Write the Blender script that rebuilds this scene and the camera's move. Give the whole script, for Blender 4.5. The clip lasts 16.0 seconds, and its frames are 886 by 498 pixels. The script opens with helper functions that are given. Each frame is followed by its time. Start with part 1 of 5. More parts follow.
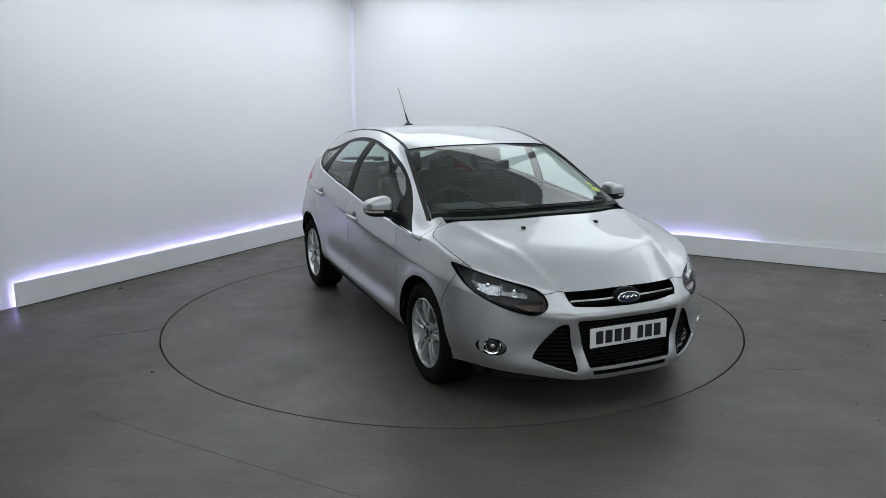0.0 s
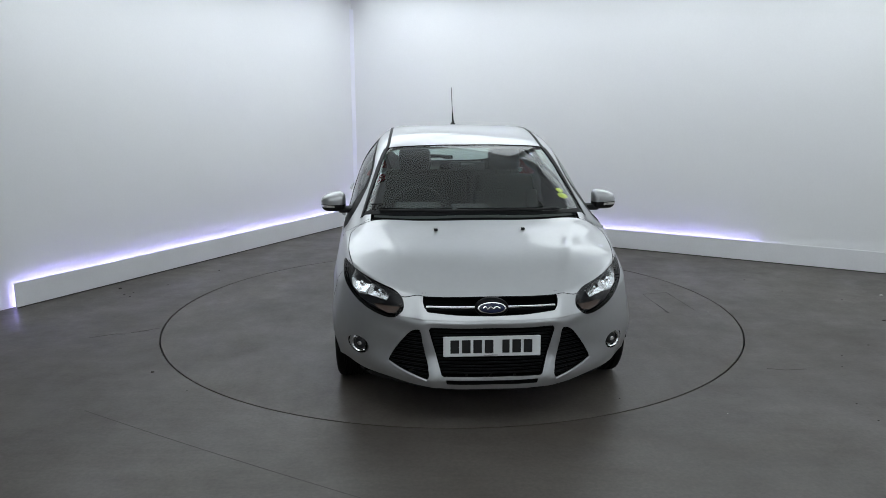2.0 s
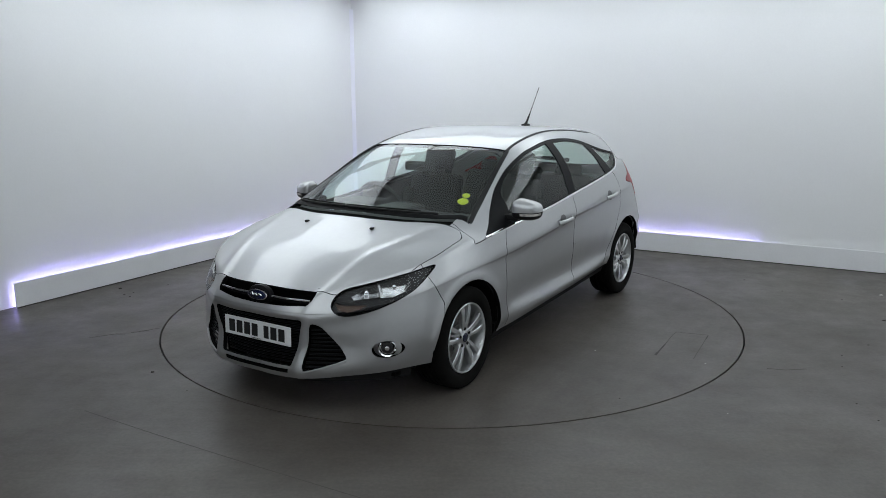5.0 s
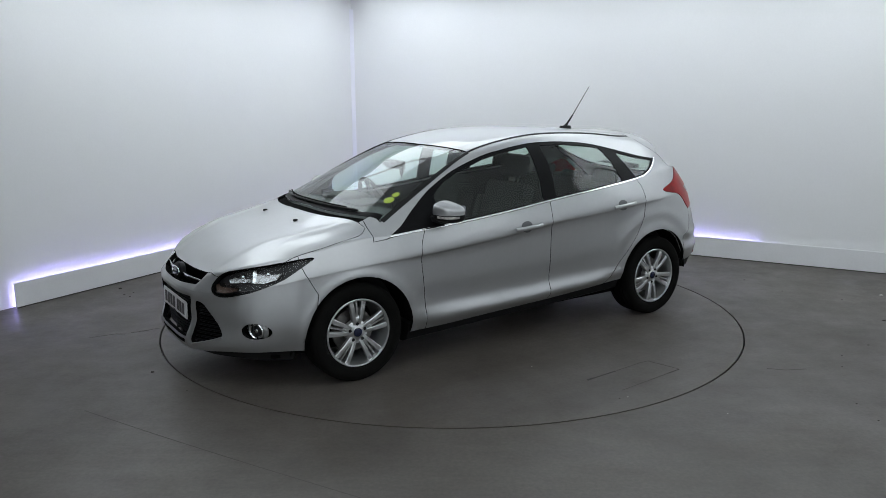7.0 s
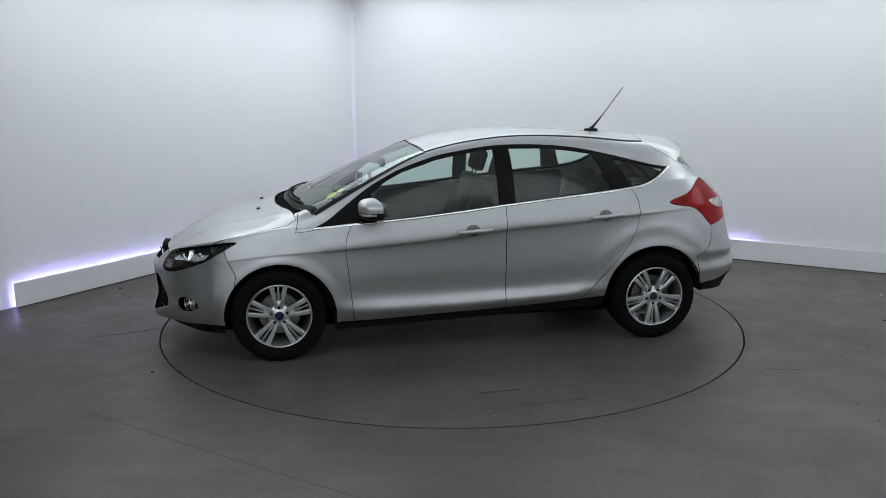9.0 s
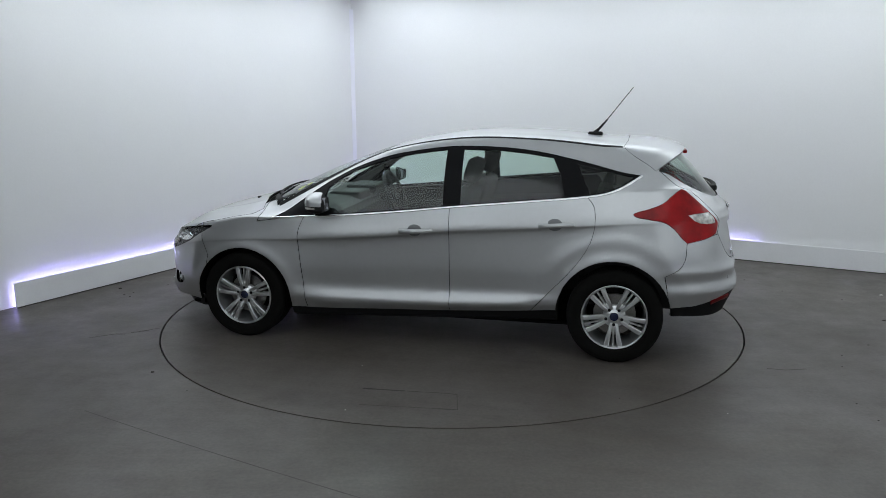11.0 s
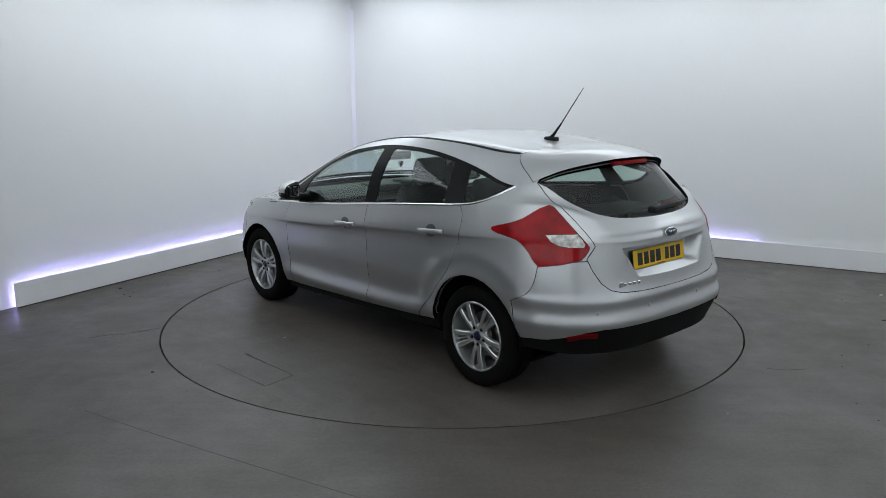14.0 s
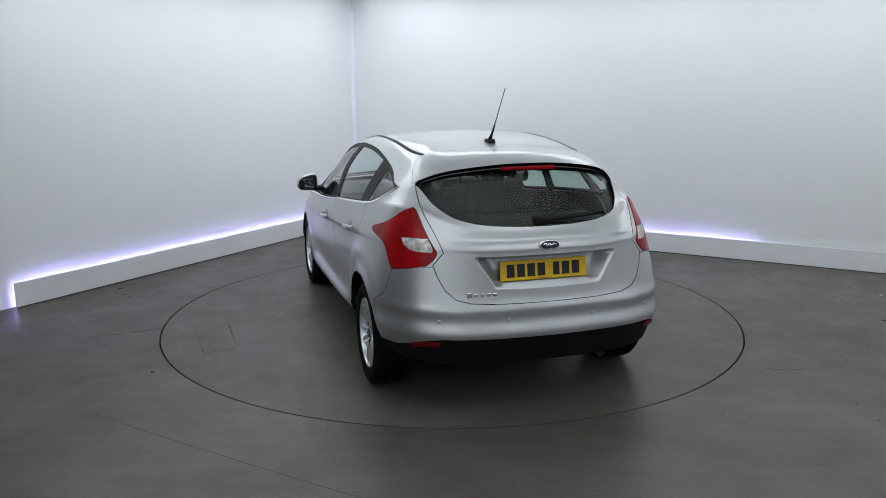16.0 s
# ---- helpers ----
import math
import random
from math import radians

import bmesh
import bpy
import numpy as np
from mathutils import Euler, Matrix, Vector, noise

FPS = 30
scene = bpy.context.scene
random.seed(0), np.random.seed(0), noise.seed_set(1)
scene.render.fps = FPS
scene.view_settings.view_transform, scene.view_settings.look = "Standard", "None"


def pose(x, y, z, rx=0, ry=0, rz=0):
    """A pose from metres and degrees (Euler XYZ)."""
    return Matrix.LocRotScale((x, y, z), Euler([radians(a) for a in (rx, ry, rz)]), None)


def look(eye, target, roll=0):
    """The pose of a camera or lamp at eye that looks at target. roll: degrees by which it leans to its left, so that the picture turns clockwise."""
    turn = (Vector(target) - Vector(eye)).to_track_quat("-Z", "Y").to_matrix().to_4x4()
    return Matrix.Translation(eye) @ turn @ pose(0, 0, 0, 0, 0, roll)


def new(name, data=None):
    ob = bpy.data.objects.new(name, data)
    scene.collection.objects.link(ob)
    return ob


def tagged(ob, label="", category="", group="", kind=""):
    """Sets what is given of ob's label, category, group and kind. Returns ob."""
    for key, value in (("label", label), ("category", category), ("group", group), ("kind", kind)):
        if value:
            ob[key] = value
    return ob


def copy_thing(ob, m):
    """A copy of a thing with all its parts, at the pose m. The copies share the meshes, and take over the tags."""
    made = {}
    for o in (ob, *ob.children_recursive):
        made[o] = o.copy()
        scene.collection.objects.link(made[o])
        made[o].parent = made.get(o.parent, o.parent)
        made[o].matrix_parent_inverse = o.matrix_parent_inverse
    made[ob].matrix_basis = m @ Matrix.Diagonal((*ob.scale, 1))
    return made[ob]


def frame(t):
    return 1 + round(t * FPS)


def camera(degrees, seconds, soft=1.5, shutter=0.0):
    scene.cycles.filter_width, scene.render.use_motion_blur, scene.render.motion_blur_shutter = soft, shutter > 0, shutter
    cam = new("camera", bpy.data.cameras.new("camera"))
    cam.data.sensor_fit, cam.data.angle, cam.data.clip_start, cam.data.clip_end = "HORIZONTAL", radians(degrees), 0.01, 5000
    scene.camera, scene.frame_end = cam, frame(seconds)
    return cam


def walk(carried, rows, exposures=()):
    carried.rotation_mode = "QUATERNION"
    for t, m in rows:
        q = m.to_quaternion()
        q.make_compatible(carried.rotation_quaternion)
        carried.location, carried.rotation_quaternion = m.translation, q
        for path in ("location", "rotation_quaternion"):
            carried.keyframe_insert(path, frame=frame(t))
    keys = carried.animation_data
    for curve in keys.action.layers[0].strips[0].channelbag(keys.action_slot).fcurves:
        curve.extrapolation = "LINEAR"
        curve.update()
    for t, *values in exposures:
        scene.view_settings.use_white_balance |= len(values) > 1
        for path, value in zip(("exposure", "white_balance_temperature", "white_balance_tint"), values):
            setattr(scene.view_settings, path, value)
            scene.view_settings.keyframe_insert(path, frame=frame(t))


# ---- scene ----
# ---------------------------------------------------------------- camera
AXIS = (1.339, 0.087)          # front axle to turntable centre, along and across the car
cam = camera(58.73, 16.0, 0.85)
walk(cam, [(t, look((0, -6.195, 1.809), (-0.0636, 0.0, 0.519), -0.22)) for t in (0.0, 16.0)])

# ---------------------------------------------------------------- world and light
world = bpy.data.worlds.new("world")
scene.world = world
world.use_nodes = True
world.node_tree.nodes["Background"].inputs[0].default_value = (0.6, 0.65, 0.75, 1)
world.node_tree.nodes["Background"].inputs[1].default_value = 0.05
scene.view_settings.exposure = 0.31
scene.cycles.caustics_reflective = False
CEILING_GLOW = 0.31         # the fill sheets added over the turntable
WASH_GLOW = 2.2            # the small panels along the walls
LED_GLOW = 26.0
SOFT_GLOW = 1.15             # the long panel over the floor before the turntable

# ---------------------------------------------------------------- materials


def material(name, color, rough=0.5, metal=0.0, grain=0.0, grain_scale=60.0, stain=0.0, stain_scale=3.0,
             bump=0.0, bump_scale=200.0, coat=0.0, transmission=0.0, glow=0.0, alpha=1.0, rough_var=0.0, ior=1.45, coat_rough=0.04):
    m = bpy.data.materials.new(name)
    m.use_nodes = True
    nt = m.node_tree
    b = nt.nodes["Principled BSDF"]
    b.inputs["Base Color"].default_value = (*color, 1)
    b.inputs["Roughness"].default_value = rough
    b.inputs["Metallic"].default_value = metal
    b.inputs["Coat Weight"].default_value = coat
    b.inputs["Coat Roughness"].default_value = coat_rough
    b.inputs["Transmission Weight"].default_value = transmission
    b.inputs["Alpha"].default_value = alpha
    b.inputs["IOR"].default_value = ior
    if glow:
        b.inputs["Emission Color"].default_value = (*color, 1)
        b.inputs["Emission Strength"].default_value = glow
    if grain or stain or bump or rough_var:
        tc = nt.nodes.new("ShaderNodeTexCoord")
    fac = None
    if grain or stain:
        n1 = nt.nodes.new("ShaderNodeTexNoise")
        n1.inputs["Scale"].default_value = grain_scale
        n1.inputs["Detail"].default_value = 4
        n2 = nt.nodes.new("ShaderNodeTexNoise")
        n2.inputs["Scale"].default_value = stain_scale
        n2.inputs["Detail"].default_value = 6
        n2.inputs["Roughness"].default_value = 0.65
        for n in (n1, n2):
            nt.links.new(tc.outputs["Object"], n.inputs["Vector"])
        a = nt.nodes.new("ShaderNodeMapRange")
        a.inputs["From Min"].default_value, a.inputs["From Max"].default_value = 0.3, 0.7
        a.inputs["To Min"].default_value, a.inputs["To Max"].default_value = 1 - grain, 1 + grain
        nt.links.new(n1.outputs["Fac"], a.inputs["Value"])
        c = nt.nodes.new("ShaderNodeMapRange")
        c.inputs["From Min"].default_value, c.inputs["From Max"].default_value = 0.3, 0.7
        c.inputs["To Min"].default_value, c.inputs["To Max"].default_value = 1 - stain, 1 + stain
        nt.links.new(n2.outputs["Fac"], c.inputs["Value"])
        mul = nt.nodes.new("ShaderNodeMath")
        mul.operation = "MULTIPLY"
        nt.links.new(a.outputs[0], mul.inputs[0])
        nt.links.new(c.outputs[0], mul.inputs[1])
        mix = nt.nodes.new("ShaderNodeVectorMath")
        mix.operation = "SCALE"
        mix.inputs[0].default_value = color
        nt.links.new(mul.outputs[0], mix.inputs["Scale"])
        nt.links.new(mix.outputs[0], b.inputs["Base Color"])
        if rough_var:
            r = nt.nodes.new("ShaderNodeMapRange")
            r.inputs["From Min"].default_value, r.inputs["From Max"].default_value = 0.3, 0.7
            r.inputs["To Min"].default_value, r.inputs["To Max"].default_value = rough - rough_var, rough + rough_var
            nt.links.new(n2.outputs["Fac"], r.inputs["Value"])
            nt.links.new(r.outputs[0], b.inputs["Roughness"])
    if bump:
        nb = nt.nodes.new("ShaderNodeTexNoise")
        nb.inputs["Scale"].default_value = bump_scale
        nb.inputs["Detail"].default_value = 3
        nt.links.new(tc.outputs["Object"], nb.inputs["Vector"])
        bp = nt.nodes.new("ShaderNodeBump")
        bp.inputs["Strength"].default_value = bump
        bp.inputs["Distance"].default_value = 0.002
        nt.links.new(nb.outputs["Fac"], bp.inputs["Height"])
        nt.links.new(bp.outputs["Normal"], b.inputs["Normal"])
    return m


M_WALL = material("wall_paint", (0.80, 0.80, 0.81), 0.55, grain=0.01, stain=0.012, stain_scale=1.2, bump=0.15, bump_scale=90)
M_BACK = material("back_wall_paint", (0.76, 0.76, 0.77), 0.6, grain=0.02, stain=0.03, stain_scale=1.2)
M_UNSEEN_DARK = material("unseen_dark_wall", (0.10, 0.10, 0.10), 0.7, grain=0.03, stain=0.05, stain_scale=1.2)
M_BASE = material("baseboard_paint", (0.78, 0.78, 0.80), 0.45, grain=0.015, stain=0.03, stain_scale=2.5, bump=0.08, bump_scale=60)
M_CEIL = material("ceiling_paint", (0.75, 0.75, 0.75), 0.8, grain=0.02, stain=0.02)


def floor_material(name, seed, tone):
    """Worn grey floor paint: cloudy patches, brown grime, fine speckle, scuffed gloss."""
    m = material(name, (0.1, 0.1, 0.1), 0.4)
    nt = m.node_tree
    b = nt.nodes["Principled BSDF"]
    tc = nt.nodes.new("ShaderNodeTexCoord")
    mp = nt.nodes.new("ShaderNodeMapping")
    mp.inputs["Location"].default_value = (seed, seed * 1.7, 0)
    nt.links.new(tc.outputs["Object"], mp.inputs["Vector"])

    def noise_node(scale, detail, rough, dist=0.0):
        n = nt.nodes.new("ShaderNodeTexNoise")
        n.inputs["Scale"].default_value, n.inputs["Detail"].default_value = scale, detail
        n.inputs["Roughness"].default_value, n.inputs["Distortion"].default_value = rough, dist
        nt.links.new(mp.outputs[0], n.inputs["Vector"])
        return n.outputs["Fac"]

    def ramp(fac, stops):
        r = nt.nodes.new("ShaderNodeValToRGB")
        e = r.color_ramp.elements
        e[0].position, e[0].color = stops[0][0], (*stops[0][1], 1)
        e[1].position, e[1].color = stops[1][0], (*stops[1][1], 1)
        nt.links.new(fac, r.inputs[0])
        return r.outputs[0]

    def mix(kind, fac, a, c):
        x = nt.nodes.new("ShaderNodeMix")
        x.data_type, x.blend_type = "RGBA", kind
        if isinstance(fac, float):
            x.inputs["Factor"].default_value = fac
        else:
            nt.links.new(fac, x.inputs["Factor"])
        nt.links.new(a, x.inputs[6])
        nt.links.new(c, x.inputs[7])
        return x.outputs[2]
    base = ramp(noise_node(0.9, 7, 0.62, 0.4), ((0.30, tuple(tone * c for c in (0.064, 0.0545, 0.047))), (0.68, tuple(tone * c for c in (0.112, 0.100, 0.089)))))
    grime = ramp(noise_node(1.7, 8, 0.7, 0.8), ((0.35, (0.052, 0.041, 0.031)), (0.6, (0.075, 0.063, 0.051))))
    where_ = ramp(noise_node(0.55, 6, 0.65, 1.2), ((0.47, (0, 0, 0)), (0.72, (0.9, 0.9, 0.9))))
    col = mix("MIX", where_, base, grime)
    fine = ramp(noise_node(45, 4, 0.6), ((0.35, (0.86, 0.86, 0.86)), (0.65, (1.12, 1.12, 1.12))))
    col = mix("MULTIPLY", 1.0, col, fine)
    streak = nt.nodes.new("ShaderNodeMapping")
    streak.inputs["Scale"].default_value = (1.0, 9.0, 1.0)
    streak.inputs["Rotation"].default_value = (0, 0, 0.5 + seed)
    nt.links.new(tc.outputs["Object"], streak.inputs["Vector"])
    sn = nt.nodes.new("ShaderNodeTexNoise")
    sn.inputs["Scale"].default_value, sn.inputs["Detail"].default_value = 1.3, 6
    nt.links.new(streak.outputs[0], sn.inputs["Vector"])
    col = mix("MULTIPLY", 1.0, col, ramp(sn.outputs["Fac"], ((0.34, (0.92, 0.915, 0.91)), (0.62, (1.03, 1.03, 1.03)))))
    nt.links.new(col, b.inputs["Base Color"])
    rr = nt.nodes.new("ShaderNodeMapRange")
    rr.inputs["From Min"].default_value, rr.inputs["From Max"].default_value = 0.3, 0.7
    rr.inputs["To Min"].default_value, rr.inputs["To Max"].default_value = 0.30, 0.52
    nt.links.new(noise_node(2.3, 7, 0.7), rr.inputs["Value"])
    nt.links.new(rr.outputs[0], b.inputs["Roughness"])
    bp = nt.nodes.new("ShaderNodeBump")
    bp.inputs["Strength"].default_value, bp.inputs["Distance"].default_value = 0.3, 0.002
    nt.links.new(noise_node(38, 5, 0.6), bp.inputs["Height"])
    nt.links.new(bp.outputs["Normal"], b.inputs["Normal"])
    return m


M_FLOOR = floor_material("floor_paint", 3.1, 0.86)
M_TABLE = floor_material("turntable_paint", 8.4, 0.97)
M_PIT = material("dark_gap", (0.01, 0.01, 0.01), 0.9)
M_MARK = material("dark_scuff_and_shade", (0.05, 0.046, 0.042), 0.7)
M_CRACK = material("faint_crack", (0.068, 0.061, 0.054), 0.7)
M_CORNER_GLOW = material("corner_glow", (0.78, 0.78, 0.81), 0.5)
_b = M_CORNER_GLOW.node_tree.nodes["Principled BSDF"]
_b.inputs["Emission Color"].default_value, _b.inputs["Emission Strength"].default_value = (0.5, 0.48, 1.0, 1), 0.07
M_DIRT = material("dirt_speck", (0.03, 0.025, 0.02), 0.9)
M_CHIP = material("pale_chip", (0.55, 0.55, 0.52), 0.8)
M_LED = material("led_strip", (0.48, 0.44, 1.0), 0.5, glow=LED_GLOW)
M_PANEL = material("light_diffuser", (0.885, 0.96, 1.0), 0.5, glow=WASH_GLOW)
M_SOFT = material("soft_diffuser", (0.885, 0.96, 1.0), 0.5, glow=SOFT_GLOW)
M_CEILING_FILL = material("ceiling_fill", (0.89, 0.97, 1.0), 0.6, glow=CEILING_GLOW)
M_FRAME = material("light_frame", (0.7, 0.7, 0.7), 0.5)


M_PAINT = material("silver_paint", (0.475, 0.481, 0.492), 0.42, metal=0.86, coat=0.65, coat_rough=0.07, stain=0.015, stain_scale=6, grain=0.012, grain_scale=40)
M_BLACK = material("black_plastic", (0.009, 0.009, 0.0095), 0.6, ior=1.33, grain=0.08, grain_scale=60, bump=0.1, bump_scale=120)
M_SKIRT = material("skirt_plastic", (0.007, 0.007, 0.0075), 0.65, ior=1.25, grain=0.1, grain_scale=60, bump=0.1, bump_scale=120)
M_GLOSS = material("gloss_black", (0.006, 0.006, 0.007), 0.45, ior=1.18)
M_RUBBER = material("tyre_rubber", (0.0055, 0.0053, 0.005), 0.9, ior=1.2, grain=0.15, grain_scale=120, stain=0.15, stain_scale=9, bump=0.2, bump_scale=90)
M_ALLOY = material("alloy_silver", (0.60, 0.61, 0.62), 0.28, metal=0.85, coat=0.4)
M_CHROME = material("chrome", (0.85, 0.86, 0.87), 0.06, metal=1.0)
M_PIPE = material("dark_pipe_steel", (0.05, 0.048, 0.045), 0.6, metal=0.6, grain=0.2)
M_STEEL = material("brake_steel", (0.25, 0.24, 0.23), 0.45, metal=0.9, grain=0.15, grain_scale=80)


# ---------------------------------------------------------------- mesh helpers
def part(name, bm, mat, parent=None, label="", smooth=True, angle=0.6):
    me = bpy.data.meshes.new(name)
    bm.normal_update()
    if smooth:
        for f in bm.faces:
            f.smooth = True
        for e in bm.edges:
            if len(e.link_faces) == 2 and e.calc_face_angle(0) > angle:
                e.smooth = False
    bm.to_mesh(me)
    bm.free()
    mats = mat if isinstance(mat, (list, tuple)) else [mat]
    for m in mats:
        me.materials.append(m)
    ob = new(name, me)
    if parent:
        ob.parent = parent
    if label:
        ob["label"] = label
    return ob


def add_box(bm, lo, hi, m=None, bevel=0.0, seg=2):
    r = bmesh.ops.create_cube(bm, size=1)
    vs = r["verts"]
    c = [(a + b) / 2 for a, b in zip(lo, hi)]
    d = [b - a for a, b in zip(lo, hi)]
    for v in vs:
        v.co = Vector([c[i] + v.co[i] * d[i] for i in range(3)])
    if m is not None:
        bmesh.ops.transform(bm, matrix=m, verts=vs)
    if bevel:
        es = list({e for v in vs for e in v.link_edges})
        bmesh.ops.bevel(bm, geom=es, offset=bevel, segments=seg, affect="EDGES", profile=0.6)


def box(lo, hi, m=None, bevel=0.0, seg=2):
    bm = bmesh.new()
    add_box(bm, lo, hi, m, bevel, seg)
    return bm


def add_tube(bm, pts, rad, n=8, cap=True):
    """A round bar along pts; rad: one radius or one for each point."""
    pts = [Vector(p) for p in pts]
    rads = rad if isinstance(rad, (list, tuple)) else [rad] * len(pts)
    rings, ref = [], None
    for i, p in enumerate(pts):
        d = (pts[min(i + 1, len(pts) - 1)] - pts[max(i - 1, 0)]).normalized()
        if ref is None:
            ref = d.orthogonal().normalized()
        ref = (ref - d * ref.dot(d)).normalized()
        w = d.cross(ref)
        rings.append([bm.verts.new(p + (ref * math.cos(a) + w * math.sin(a)) * rads[i]) for a in (2 * math.pi * k / n for k in range(n))])
    for a, b in zip(rings, rings[1:]):
        for k in range(n):
            bm.faces.new((a[k], a[(k + 1) % n], b[(k + 1) % n], b[k]))
    if cap:
        bm.faces.new(list(reversed(rings[0])))
        bm.faces.new(rings[-1])


def add_lathe(bm, profile, n=48, closed=False):
    """Turns (radius, y) points round the y axis."""
    rings = []
    for r, y in profile:
        rings.append([bm.verts.new((r * math.cos(a), y, r * math.sin(a))) for a in (2 * math.pi * k / n for k in range(n))])
    pairs = list(zip(rings, rings[1:])) + ([(rings[-1], rings[0])] if closed else [])
    for a, b in pairs:
        for k in range(n):
            bm.faces.new((a[k], a[(k + 1) % n], b[(k + 1) % n], b[k]))
    return rings


def add_prism(bm, poly, lo, hi, axes=(0, 2, 1)):
    """A closed outline drawn in two axes, drawn out along the third from lo to hi."""
    a, b, c = axes
    loops = []
    for h in (lo, hi):
        row = []
        for p in poly:
            co = [0, 0, 0]
            co[a], co[b], co[c] = p[0], p[1], h
            row.append(bm.verts.new(co))
        loops.append(row)
    n = len(poly)
    for k in range(n):
        bm.faces.new((loops[0][k], loops[0][(k + 1) % n], loops[1][(k + 1) % n], loops[1][k]))
    bm.faces.new(loops[0])
    bm.faces.new(loops[1])
    bmesh.ops.recalc_face_normals(bm, faces=bm.faces[:])


def smooth_line(pts, n=8, closed=False):
    """A curve through the points (two or three coordinates each)."""
    P = np.array(pts, float)
    if closed:
        P = np.vstack([P[-1], P, P[0], P[1]])
    else:
        P = np.vstack([2 * P[0] - P[1], P, 2 * P[-1] - P[-2]])
    out = []
    for i in range(1, len(P) - 2):
        out += list(span(P[i - 1], P[i], P[i + 1], P[i + 2], n))
    if not closed:
        out.append(P[-2])
    return np.array(out)


def span(p0, p1, p2, p3, n):
    """n points of the curve from p1 to p2, spaced by chord."""
    d0, d1, d2 = (max(float(np.linalg.norm(b - a)), 1e-6) ** 0.5 for a, b in ((p0, p1), (p1, p2), (p2, p3)))
    m1 = (p1 - p0) / d0 - (p2 - p0) / (d0 + d1) + (p2 - p1) / d1
    m2 = (p2 - p1) / d1 - (p3 - p1) / (d1 + d2) + (p3 - p2) / d2
    m1, m2 = m1 * d1, m2 * d1
    u = np.linspace(0, 1, n, endpoint=False)[:, None]
    return (2 * u**3 - 3 * u**2 + 1) * p1 + (u**3 - 2 * u**2 + u) * m1 + (-2 * u**3 + 3 * u**2) * p2 + (u**3 - u**2) * m2


# ---------------------------------------------------------------- the studio
CORNER = Vector((-1.255, 4.219, 0))
ALONG_R = Vector((math.cos(radians(-28.45)), math.sin(radians(-28.45)), 0))   # right-hand wall, away from the corner
ALONG_L = -Vector((math.cos(radians(60.26)), math.sin(radians(60.26)), 0))    # left-hand wall, away from the corner
SIDE, HIGH, GAP = 11.0, 2.98, 0.06


def wall_frame(origin, along, inward):
    """x along the wall, y into the room, z up."""
    m = Matrix.Identity(4)
    for i, a in enumerate((along, inward, Vector((0, 0, 1)))):
        for k in range(3):
            m[k][i] = a[k]
    m.translation = origin
    return m


IN_R = Vector((ALONG_R.y, -ALONG_R.x, 0))      # into the room from the right-hand wall
IN_L = Vector((-ALONG_L.y, ALONG_L.x, 0))
FRAME_R = wall_frame(CORNER, ALONG_R, IN_R)
FRAME_L = wall_frame(CORNER, ALONG_L, IN_L)


